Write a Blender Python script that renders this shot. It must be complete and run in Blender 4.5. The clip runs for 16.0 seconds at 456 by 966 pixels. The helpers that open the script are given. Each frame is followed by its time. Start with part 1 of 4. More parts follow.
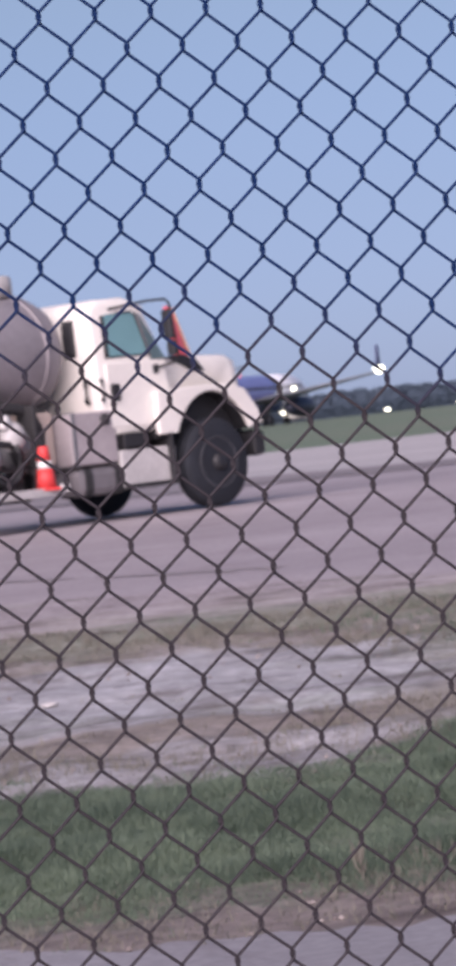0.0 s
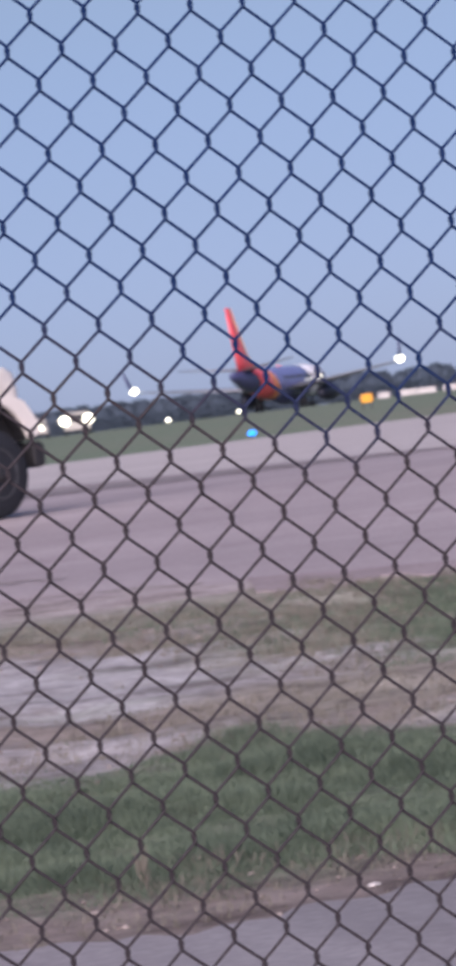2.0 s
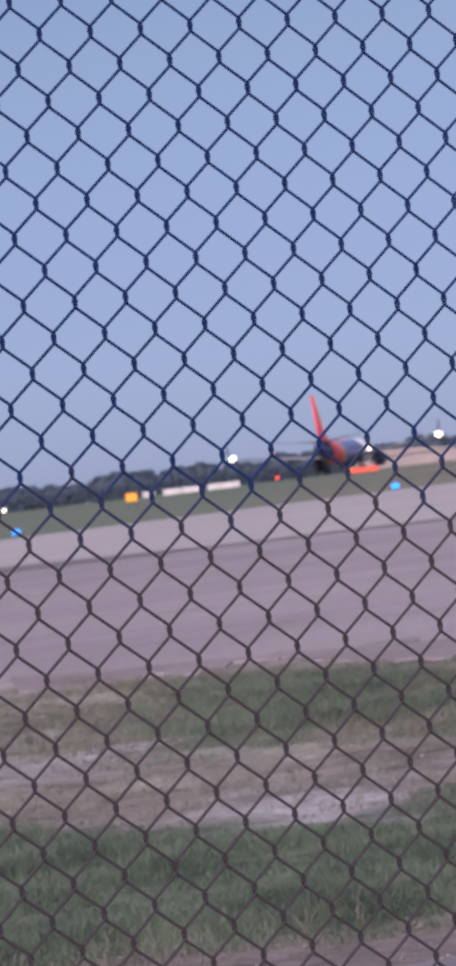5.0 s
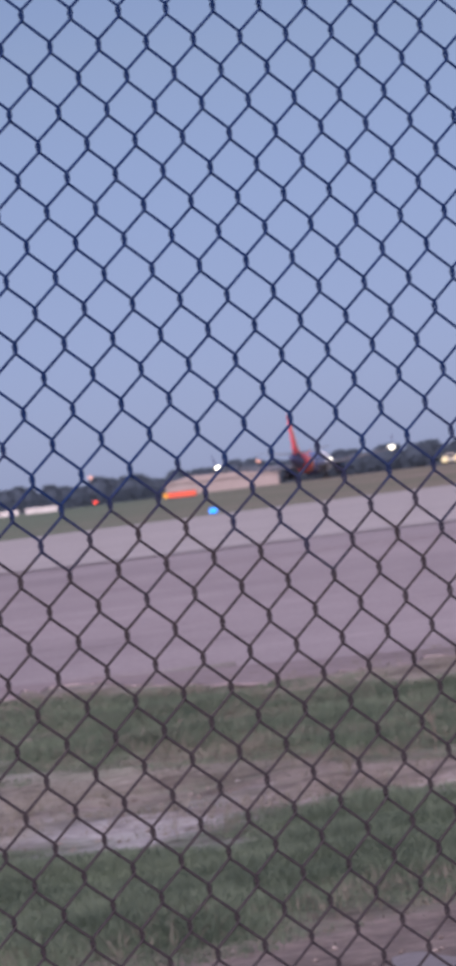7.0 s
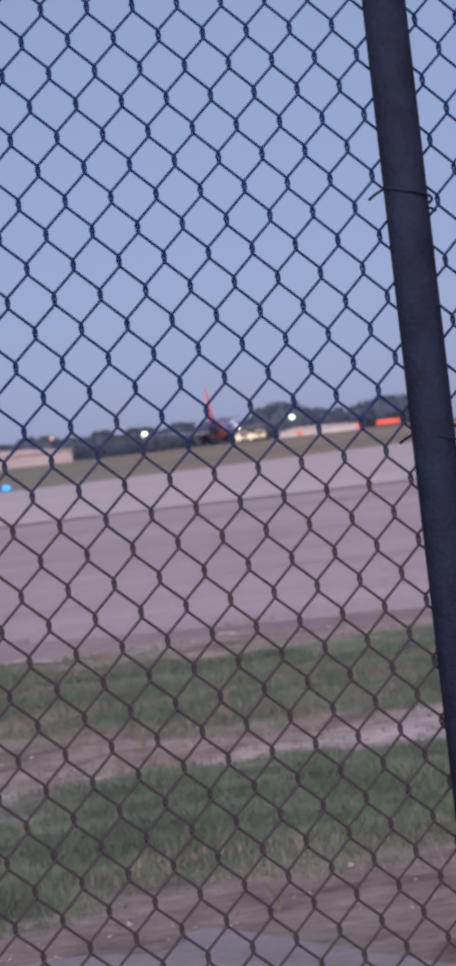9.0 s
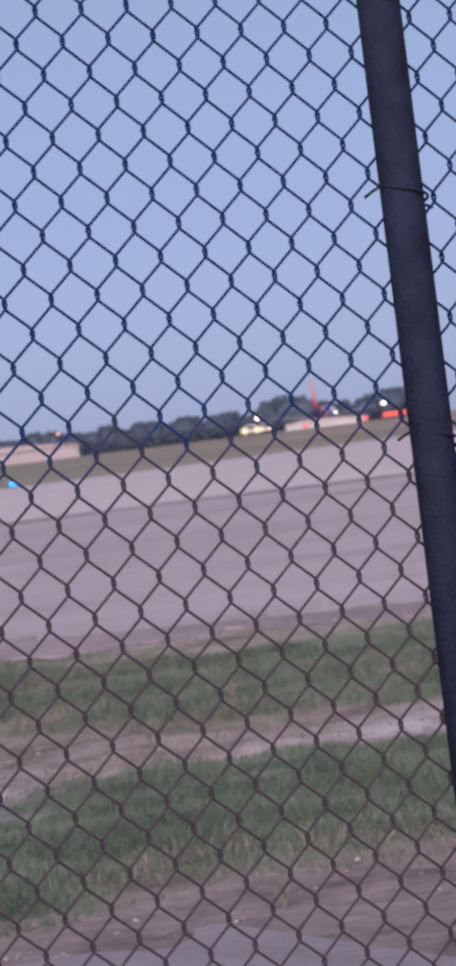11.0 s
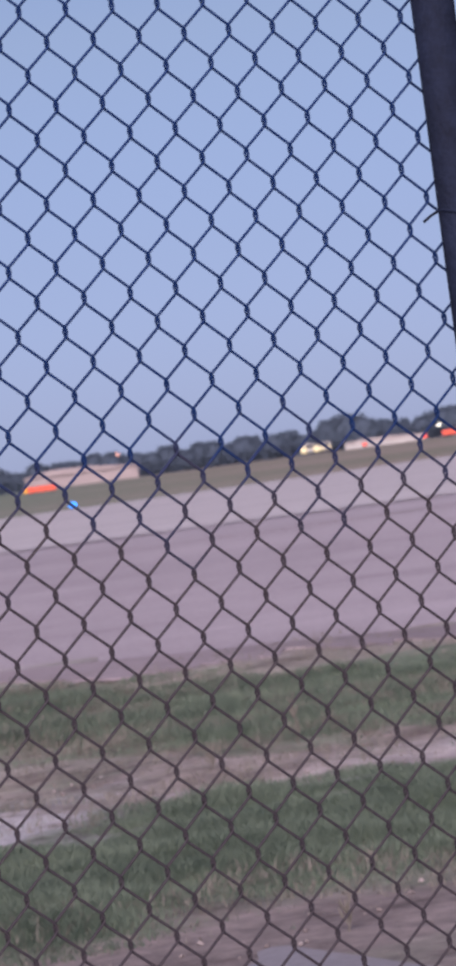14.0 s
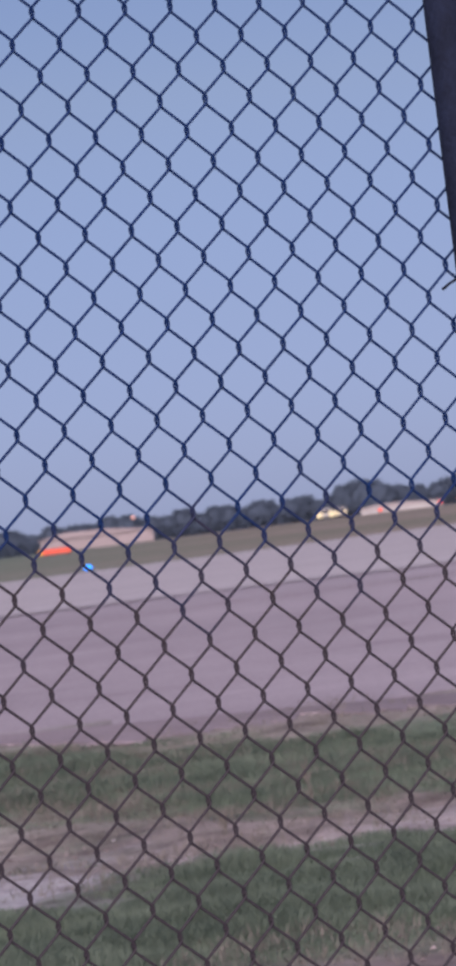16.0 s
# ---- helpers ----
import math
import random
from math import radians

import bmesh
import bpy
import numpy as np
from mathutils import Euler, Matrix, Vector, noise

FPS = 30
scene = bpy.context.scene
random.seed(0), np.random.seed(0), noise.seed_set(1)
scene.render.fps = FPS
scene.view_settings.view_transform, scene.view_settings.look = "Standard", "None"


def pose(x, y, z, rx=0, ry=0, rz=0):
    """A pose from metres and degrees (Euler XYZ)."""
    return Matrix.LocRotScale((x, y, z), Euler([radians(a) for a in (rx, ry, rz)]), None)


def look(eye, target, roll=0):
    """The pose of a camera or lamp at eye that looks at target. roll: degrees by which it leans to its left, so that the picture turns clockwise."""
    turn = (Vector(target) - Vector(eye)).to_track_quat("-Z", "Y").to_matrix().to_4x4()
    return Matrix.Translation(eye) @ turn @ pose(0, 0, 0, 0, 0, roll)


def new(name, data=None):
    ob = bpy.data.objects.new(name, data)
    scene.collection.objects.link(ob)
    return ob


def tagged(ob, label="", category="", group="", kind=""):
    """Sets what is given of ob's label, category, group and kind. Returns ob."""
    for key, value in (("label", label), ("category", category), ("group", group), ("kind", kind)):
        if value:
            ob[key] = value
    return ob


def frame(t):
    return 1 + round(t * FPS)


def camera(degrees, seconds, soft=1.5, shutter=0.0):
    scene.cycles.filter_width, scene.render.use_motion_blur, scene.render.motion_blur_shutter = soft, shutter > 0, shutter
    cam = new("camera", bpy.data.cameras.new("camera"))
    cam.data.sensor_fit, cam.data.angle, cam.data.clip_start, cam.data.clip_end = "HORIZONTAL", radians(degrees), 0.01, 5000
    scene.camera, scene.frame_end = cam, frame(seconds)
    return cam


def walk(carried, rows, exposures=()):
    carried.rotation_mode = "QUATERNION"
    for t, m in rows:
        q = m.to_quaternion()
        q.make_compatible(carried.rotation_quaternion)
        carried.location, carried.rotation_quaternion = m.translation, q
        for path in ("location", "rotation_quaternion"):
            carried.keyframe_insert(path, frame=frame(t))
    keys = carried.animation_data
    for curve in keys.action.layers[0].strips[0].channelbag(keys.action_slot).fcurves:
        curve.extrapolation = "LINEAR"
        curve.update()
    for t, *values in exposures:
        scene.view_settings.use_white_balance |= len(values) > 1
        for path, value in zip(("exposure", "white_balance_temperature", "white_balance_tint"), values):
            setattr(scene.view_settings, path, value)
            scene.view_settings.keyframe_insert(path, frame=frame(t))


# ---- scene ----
cam = camera(7.0575, 16.0, soft=4.8, shutter=0.6)
# a small aperture, focused on the fence
cam.data.dof.use_dof, cam.data.dof.focus_distance, cam.data.dof.aperture_fstop = True, 4.55, 52.0
PATH = [
    (0, pose(-0.0105, 0.0316, 1.2981, 89.219, 6.241, -18.004)),
    (0.5, pose(-0.0104, 0.0295, 1.2983, 89.185, 6.195, -18.718)),
    (1, pose(-0.0095, 0.0215, 1.2972, 89.129, 6.314, -19.511)),
    (1.5, pose(-0.0089, 0.0175, 1.2957, 89.103, 6.617, -20.292)),
    (2, pose(-0.0081, 0.0178, 1.2950, 89.004, 6.889, -21.423)),
    (2.5, pose(-0.0086, 0.0087, 1.2947, 88.941, 6.891, -22.419)),
    (3, pose(-0.0090, 0.0042, 1.2954, 89.042, 6.883, -23.167)),
    (3.5, pose(-0.0065, -0.0016, 1.2945, 89.474, 6.874, -24.134)),
    (6, pose(0.0038, -0.0014, 1.2977, 90.221, 6.809, -25.942)),
    (6.5, pose(0.0082, -0.0024, 1.2973, 90.213, 6.795, -26.990)),
    (7, pose(0.0087, -0.0013, 1.2965, 90.148, 6.744, -27.928)),
    (7.5, pose(0.0023, 0.0054, 1.2930, 90.114, 6.504, -28.644)),
    (8, pose(0.0035, -0.0005, 1.2934, 89.910, 6.501, -28.741)),
    (8.5, pose(0.0046, 0.0019, 1.2959, 89.801, 6.480, -29.855)),
    (9, pose(0.0029, 0.0042, 1.2935, 89.434, 6.531, -31.151)),
    (11.5, pose(0.0088, -0.0106, 1.3016, 89.320, 7.345, -30.756)),
    (12, pose(0.0057, -0.0105, 1.3044, 89.491, 7.498, -29.849)),
    (12.5, pose(0.0040, -0.0136, 1.3058, 89.566, 7.479, -29.748)),
    (13, pose(0.0038, -0.0145, 1.3067, 89.650, 7.493, -29.775)),
    (13.5, pose(0.0035, -0.0143, 1.3060, 89.706, 7.468, -30.000)),
    (14, pose(0.0037, -0.0138, 1.3068, 89.765, 7.519, -30.121)),
    (14.5, pose(0.0026, -0.0135, 1.3076, 89.865, 7.213, -30.199)),
    (15, pose(0.0030, -0.0139, 1.3075, 89.964, 7.030, -30.158)),
    (15.5, pose(0.0010, -0.0161, 1.3092, 90.303, 7.047, -29.931)),
    (16, pose(0.0017, -0.0144, 1.3084, 90.788, 6.954, -29.882)),
]
EXPOSURES = [(0, 1.14, 6500, 10), (3.5, 1.12, 6450, 11), (6.5, 0.87, 6400, 16), (9, 0.87, 6400, 16), (11.5, 1.08, 6450, 15), (15, 1.07, 6450, 16), (15.5, 1.09, 6450, 16), (16, 0.89, 6400, 16)]
walk(cam, PATH, EXPOSURES)

# ---- world and sun: dusk, the sun low behind the camera ----
SUN_AZ = 215.0
world = bpy.data.worlds.new("dusk_sky")
scene.world = world
world.use_nodes = True
wn = world.node_tree
sky = wn.nodes.new("ShaderNodeTexSky")
sky.sky_type = "NISHITA"
sky.sun_disc = False
sky.sun_elevation = radians(14.0)
sky.sun_rotation = radians(SUN_AZ)
sky.air_density, sky.dust_density, sky.ozone_density = 1.0, 0.1, 4.0
# deeper and bluer towards the horizon away from the sunset
wc = wn.nodes.new("ShaderNodeTexCoord")
ws = wn.nodes.new("ShaderNodeSeparateXYZ")
wn.links.new(wc.outputs["Generated"], ws.inputs[0])
wr = wn.nodes.new("ShaderNodeValToRGB")
wr.name = "dusk_tint"
wr.color_ramp.elements.new(0.06)
wr.color_ramp.elements.new(0.12)
for el, (pos, col) in zip(wr.color_ramp.elements, ((0.0, (0.34, 0.412, 0.88)), (0.06, (0.515, 0.453, 0.68)), (0.12, (0.715, 0.535, 0.60)), (0.6, (0.82, 0.62, 0.66)))):
    el.position, el.color = pos, (*col, 1)
wn.links.new(ws.outputs[2], wr.inputs[0])
wm = wn.nodes.new("ShaderNodeMix")
wm.data_type, wm.blend_type = "RGBA", "MULTIPLY"
wm.inputs[0].default_value = 1.0
wn.links.new(sky.outputs[0], wm.inputs[6])
wn.links.new(wr.outputs[0], wm.inputs[7])
wn.links.new(wm.outputs[2], wn.nodes["Background"].inputs[0])
wn.nodes["Background"].inputs[1].default_value = 0.068
sun_data = bpy.data.lights.new("sun", "SUN")
sun_data.energy, sun_data.angle, sun_data.color = 2.85, radians(60), (1.0, 0.84, 0.88)
sun = new("sun", sun_data)
sun.matrix_world = look((0, 0, 50), (50 * math.sin(radians(SUN_AZ - 180)), 50 * math.cos(radians(SUN_AZ - 180)), 20))


# ---- materials ----
def material(name, colour, rough=0.6, metal=0.0, vary=0.25, scale=8.0, bump=0.0, fine=60.0, colour2=None, emit=0.0, island=0.0):
    m = bpy.data.materials.new(name)
    m.use_nodes = True
    t = m.node_tree
    b = t.nodes["Principled BSDF"]
    b.inputs["Roughness"].default_value, b.inputs["Metallic"].default_value = rough, metal
    if emit:
        b.inputs["Base Color"].default_value = (*[c * 0.2 for c in colour], 1)
        b.inputs["Emission Color"].default_value = (*colour, 1)
        b.inputs["Emission Strength"].default_value = emit
        return m
    geo = t.nodes.new("ShaderNodeNewGeometry")
    n1, n2 = t.nodes.new("ShaderNodeTexNoise"), t.nodes.new("ShaderNodeTexNoise")
    tc = t.nodes.new("ShaderNodeTexCoord")
    for n, s in ((n1, scale), (n2, fine)):
        n.inputs["Scale"].default_value, n.inputs["Detail"].default_value = s, 5
        t.links.new(tc.outputs["Object"], n.inputs["Vector"])
    add = t.nodes.new("ShaderNodeMath")
    add.operation = "MULTIPLY_ADD"
    t.links.new(n2.outputs[0], add.inputs[0])
    add.inputs[1].default_value = 0.5
    t.links.new(n1.outputs[0], add.inputs[2])
    ramp = t.nodes.new("ShaderNodeValToRGB")
    ramp.color_ramp.elements[0].position, ramp.color_ramp.elements[1].position = 0.5, 1.0
    c2 = colour2 or tuple(c * (1 - vary) for c in colour)
    ramp.color_ramp.elements[0].color, ramp.color_ramp.elements[1].color = (*c2, 1), (*colour, 1)
    if island:
        mix = t.nodes.new("ShaderNodeMath")
        mix.operation = "ADD"
        t.links.new(add.outputs[0], mix.inputs[0])
        sub = t.nodes.new("ShaderNodeMath")
        sub.operation = "MULTIPLY_ADD"
        sub.inputs[1].default_value, sub.inputs[2].default_value = island, -island / 2
        t.links.new(geo.outputs["Random Per Island"], sub.inputs[0])
        t.links.new(sub.outputs[0], mix.inputs[1])
        t.links.new(mix.outputs[0], ramp.inputs[0])
    else:
        t.links.new(add.outputs[0], ramp.inputs[0])
    t.links.new(ramp.outputs[0], b.inputs["Base Color"])
    if bump:
        bp = t.nodes.new("ShaderNodeBump")
        bp.inputs["Strength"].default_value, bp.inputs["Distance"].default_value = bump, 0.02
        t.links.new(n2.outputs[0], bp.inputs["Height"])
        t.links.new(bp.outputs[0], b.inputs["Normal"])
    return m


M = {
    # the blue glare of the sky is part of this wire colour
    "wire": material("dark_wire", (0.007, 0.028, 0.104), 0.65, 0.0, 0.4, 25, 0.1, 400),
    "post": material("post_paint", (0.012, 0.018, 0.038), 0.8, 0.0, 0.55, 26, 0.25, 160),
    "white": material("white_paint", (0.82, 0.785, 0.725), 0.35, 0, 0.12, 1.6, 0.0, 14),
    "grime": material("grimy_white_paint", (0.55, 0.53, 0.52), 0.5, 0, 0.35, 2.0, 0.02, 18),
    "tank": material("dull_aluminium", (0.35, 0.32, 0.335), 0.55, 0.15, 0.3, 1.2, 0.02, 12),
    "rubber": material("tyre_rubber", (0.015, 0.018, 0.026), 0.8, 0, 0.4, 9, 0.2, 60),
    "black": material("black_plastic", (0.022, 0.022, 0.025), 0.55, 0, 0.3, 10),
    "chassis": material("chassis_black", (0.035, 0.034, 0.036), 0.7, 0, 0.4, 5, 0.1, 40),
    "steel": material("worn_steel", (0.3, 0.3, 0.31), 0.45, 0.7, 0.35, 6, 0.05, 40),
    "rim": material("dark_rim", (0.030, 0.032, 0.040), 0.55, 0.2, 0.5, 8, 0.05, 40),
    "lip": material("lighter_rim_edge", (0.10, 0.10, 0.11), 0.5, 0.3, 0.7, 5, 0.05, 40),
    "orange": material("cone_orange", (0.72, 0.06, 0.06), 0.5, 0, 0.2, 12),
    "reflect": material("reflective_white", (0.75, 0.73, 0.7), 0.4, 0, 0.1, 12),
    "glass": material("cab_glass", (0.17, 0.32, 0.34), 0.06, 0.0, 0.15, 2),
    # the red and the blue are paled to take in the air's haze
    "red": material("aircraft_hazed_red", (0.82, 0.115, 0.14), 0.35, 0, 0.12, 0.5),
    "amber": material("aircraft_orange", (0.85, 0.31, 0.15), 0.35, 0, 0.12, 0.5),
    "stripe": material("aircraft_pale_orange", (0.92, 0.50, 0.22), 0.35, 0, 0.12, 0.5),
    "blue": material("aircraft_hazed_blue", (0.19, 0.21, 0.44), 0.25, 0, 0.15, 0.4),
    "sky_sheen": material("aircraft_sky_sheen", (0.62, 0.64, 0.70), 0.3, 0, 0.12, 0.4),
    "navy": material("aircraft_dark_blue", (0.06, 0.066, 0.165), 0.4, 0, 0.15, 0.4),
    "wing": material("wing_grey", (0.17, 0.185, 0.22), 0.4, 0.2, 0.15, 0.5),
    "engine": material("engine_dark", (0.05, 0.055, 0.09), 0.45, 0.2, 0.3, 1),
    "tan": material("tan_cladding", (0.30, 0.255, 0.245), 0.7, 0, 0.18, 0.4, 0, 3),
    "pale": material("pale_cladding", (0.42, 0.41, 0.38), 0.7, 0, 0.2, 0.4, 0, 3),
    "roof": material("grey_roofing", (0.4, 0.36, 0.34), 0.7, 0, 0.2, 0.4),
    "dark": material("dark_fittings", (0.03, 0.03, 0.035), 0.6, 0, 0.3, 4),
    "bark": material("bark", (0.07, 0.055, 0.045), 0.9, 0, 0.4, 3),
    # distance haze is mixed into the bluish leaf colour
    "leaf": material("hazed_far_foliage", (0.112, 0.152, 0.205), 0.95, 0, 0.1, 0.1, 0, 1.0, None, 0, 0.3),
    "blade": material("grass_blades", (0.275, 0.342, 0.245), 0.9, 0, 0.55, 1.8, 0, 4.5, (0.118, 0.164, 0.120), 0, 0.06),
    "dry": material("dry_grass", (0.30, 0.280, 0.235), 0.8, 0, 0.4, 2, 0, 9, (0.195, 0.183, 0.150), 0, 0.4),
    "toolbox": material("mauve_grey_paint", (0.40, 0.36, 0.37), 0.55, 0, 0.3, 2.5, 0.02, 18),
    "cream": material("cream_paint", (0.50, 0.41, 0.36), 0.5, 0, 0.25, 2.5, 0.02, 18),
    "vent": material("dark_vent_glass", (0.10, 0.15, 0.165), 0.08, 0, 0.15, 2),
    "fuel": material("grey_fuel_tank", (0.22, 0.205, 0.215), 0.5, 0.2, 0.3, 2, 0.02, 18),
    "lamp_white": material("lamp_glow_white", (1.0, 0.96, 0.78), emit=2.4),
    "lamp_warm": material("lamp_glow_warm", (1.0, 0.82, 0.5), emit=0.5),
    "lamp_red": material("lamp_glow_red", (1.0, 0.09, 0.06), emit=0.8),
    "lamp_pink": material("lamp_glow_pink", (1.0, 0.5, 0.4), emit=0.7),
    "lamp_blue": material("lamp_glow_blue", (0.02, 0.27, 1.0), emit=1.4),
    "sign_yellow": material("sign_glow_yellow", (1.0, 0.42, 0.03), emit=0.45),
    "sign_red": material("sign_glow_red", (1.0, 0.12, 0.06), emit=0.42),
}

for key, gloss in (("wire", 0.13), ("post", 0.15)):
    M[key].node_tree.nodes["Principled BSDF"].inputs["Specular IOR Level"].default_value = gloss


def flare_tinted(m, flare, low, high):
    """Brown flare painted into the colour of the lower fence wire, patchy at its upper limit."""
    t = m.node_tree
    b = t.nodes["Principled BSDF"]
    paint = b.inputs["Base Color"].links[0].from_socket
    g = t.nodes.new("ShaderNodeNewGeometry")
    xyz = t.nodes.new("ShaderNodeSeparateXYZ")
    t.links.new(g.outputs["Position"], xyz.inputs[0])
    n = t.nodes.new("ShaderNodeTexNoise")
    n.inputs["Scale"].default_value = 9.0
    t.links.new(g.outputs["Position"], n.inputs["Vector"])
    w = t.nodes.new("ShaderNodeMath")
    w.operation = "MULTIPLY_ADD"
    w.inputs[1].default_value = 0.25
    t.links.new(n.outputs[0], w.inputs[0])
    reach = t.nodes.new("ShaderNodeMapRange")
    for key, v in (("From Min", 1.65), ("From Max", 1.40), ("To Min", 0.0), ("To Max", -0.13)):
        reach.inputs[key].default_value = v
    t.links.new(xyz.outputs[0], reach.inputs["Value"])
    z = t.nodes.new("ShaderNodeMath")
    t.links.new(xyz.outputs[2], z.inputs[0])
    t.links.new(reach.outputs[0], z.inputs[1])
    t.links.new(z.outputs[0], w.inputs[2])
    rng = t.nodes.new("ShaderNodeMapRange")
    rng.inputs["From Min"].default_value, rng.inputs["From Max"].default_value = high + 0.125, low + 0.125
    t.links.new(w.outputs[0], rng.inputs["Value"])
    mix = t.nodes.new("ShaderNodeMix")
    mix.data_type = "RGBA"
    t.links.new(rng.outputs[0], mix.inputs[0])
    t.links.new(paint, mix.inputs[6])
    mix.inputs[7].default_value = (*flare, 1)
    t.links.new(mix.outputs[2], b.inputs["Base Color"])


# brown lens flare over the ground, put into the wire's colour by height
flare_tinted(M["wire"], (0.040, 0.035, 0.040), 1.22, 1.34)


def leafy(m, share):
    """Let part of the light through thin blades."""
    t = m.node_tree
    b = t.nodes["Principled BSDF"]
    thin = t.nodes.new("ShaderNodeBsdfTranslucent")
    t.links.new(b.inputs["Base Color"].links[0].from_socket, thin.inputs["Color"])
    mix = t.nodes.new("ShaderNodeMixShader")
    mix.inputs[0].default_value = share
    t.links.new(b.outputs[0], mix.inputs[1])
    t.links.new(thin.outputs[0], mix.inputs[2])
    t.links.new(mix.outputs[0], t.nodes["Material Output"].inputs["Surface"])


leafy(M["blade"], 0.55)
leafy(M["dry"], 0.4)
leafy(M["leaf"], 0.5)


# ---- mesh helpers ----
def mesh_of(bm, mat, smooth=False):
    me = bpy.data.meshes.new("mesh")
    bm.normal_update()
    bm.to_mesh(me)
    bm.free()
    me.materials.append(mat)
    if smooth:
        me.polygons.foreach_set("use_smooth", [True] * len(me.polygons))
    return me


def part(name, bm, mat, parent, label="", smooth=False):
    me = bm if isinstance(bm, bpy.types.Mesh) else mesh_of(bm, mat, smooth)
    me.name = name
    ob = new(name, me)
    ob.parent = parent
    if label:
        tagged(ob, label)
    return ob


def thing(name, m, label, category, group="", kind=""):
    ob = new(name)
    ob.empty_display_size = 0.1
    ob.matrix_world = m
    return tagged(ob, label, category, group, kind)


def box(size, at=(0, 0, 0), bevel=0.0, bm=None, rot=None):
    own = bm is None
    b = bmesh.new()
    bmesh.ops.create_cube(b, size=1)
    bmesh.ops.scale(b, vec=size, verts=b.verts)
    if bevel:
        bmesh.ops.bevel(b, geom=b.edges[:], offset=bevel, segments=2, affect="EDGES", profile=0.5)
    mt = Matrix.Translation(at) @ (rot or Matrix())
    bmesh.ops.transform(b, matrix=mt, verts=b.verts)
    if own:
        return b
    return merge(bm, b)


def merge(bm, b):
    me = bpy.data.meshes.new("tmp")
    b.to_mesh(me)
    b.free()
    bm.from_mesh(me)
    bpy.data.meshes.remove(me)
    return bm


def loft(rings, caps=True, bm=None):
    """Skin over rings of equal length."""
    bm = bm or bmesh.new()
    rows = [[bm.verts.new(p) for p in r] for r in rings]
    n = len(rows[0])
    for a, b in zip(rows, rows[1:]):
        for k in range(n):
            bm.faces.new((a[k], a[(k + 1) % n], b[(k + 1) % n], b[k]))
    if caps:
        bm.faces.new(rows[0][::-1])
        bm.faces.new(rows[-1])
    bmesh.ops.recalc_face_normals(bm, faces=bm.faces[:])
    return bm


def prism(outline, y0, y1, bevel=0.0):
    """Outline in x, z pushed from y0 to y1."""
    bm = loft([[(x, y0, z) for x, z in outline], [(x, y1, z) for x, z in outline]])
    if bevel:
        bmesh.ops.bevel(bm, geom=bm.edges[:], offset=bevel, segments=2, affect="EDGES", profile=0.5)
    return bm


def tube(points, r, n=8, bm=None, caps=True):
    pts = [Vector(p) for p in points]
    rings = []
    ref = Vector((0, 0, 1))
    for k, p in enumerate(pts):
        d = (pts[min(k + 1, len(pts) - 1)] - pts[max(k - 1, 0)]).normalized()
        side = d.cross(ref)
        if side.length < 0.05:
            side = d.cross(Vector((0, 1, 0)))
        side.normalize()
        up = side.cross(d)
        rr = r[k] if isinstance(r, (list, tuple)) else r
        rings.append([p + (side * math.cos(a) + up * math.sin(a)) * rr for a in [2 * math.pi * j / n for j in range(n)]])
    return loft(rings, caps, bm)


def turned(profile, axis="y", n=28, at=(0, 0, 0)):
    """Profile of (along, radius) turned about an axis."""
    rings = []
    for s, r in profile:
        ring = []
        for j in range(n):
            a = 2 * math.pi * j / n
            c, d = r * math.cos(a), r * math.sin(a)
            p = {"x": (s, c, d), "y": (c, s, d), "z": (c, d, s)}[axis]
            ring.append(Vector(p) + Vector(at))
        rings.append(ring)
    return loft(rings)


def ball(r, at=(0, 0, 0), squash=(1, 1, 1), n=2):
    bm = bmesh.new()
    bmesh.ops.create_icosphere(bm, subdivisions=n, radius=r)
    bmesh.ops.scale(bm, vec=squash, verts=bm.verts)
    bmesh.ops.translate(bm, vec=at, verts=bm.verts)
    return bm


# ---- ground ----
HEIGHTS = ((-100, 0.0), (6, 0.0), (38, 0.50), (135, 0.50), (340, 1.45), (600, 1.8), (1400, 2.0), (5000, 2.0))


def ground_z(y):
    for (a, za), (b, zb) in zip(HEIGHTS, HEIGHTS[1:]):
        if y <= b:
            return za + (zb - za) * max(0.0, (y - a) / (b - a))
    return HEIGHTS[-1][1]


def spot(az, dist, lift=0.0):
    """A place on the ground in a direction and at a distance from the camera's stand."""
    x, y = dist * math.sin(radians(az)), dist * math.cos(radians(az))
    return Vector((x, y, ground_z(y) + lift))


def relief_z(x, y):
    """Height of the uneven verge between the lane and the apron."""
    rim = 53.0 - 1.12 * (x + 20.0)
    k = max(0.0, min(1.0, (rim - y) / 1.5, (21.5 - y) / 2.0, (y - 8.7) / 1.2, (x + 6) / 2, (26 - x) / 4))
    return ground_z(y) + 0.05 * k * (0.7 * noise.noise((x * 1.3, y * 1.3, 0)) + 0.5 * noise.noise((x * 3, y * 3, 3)))


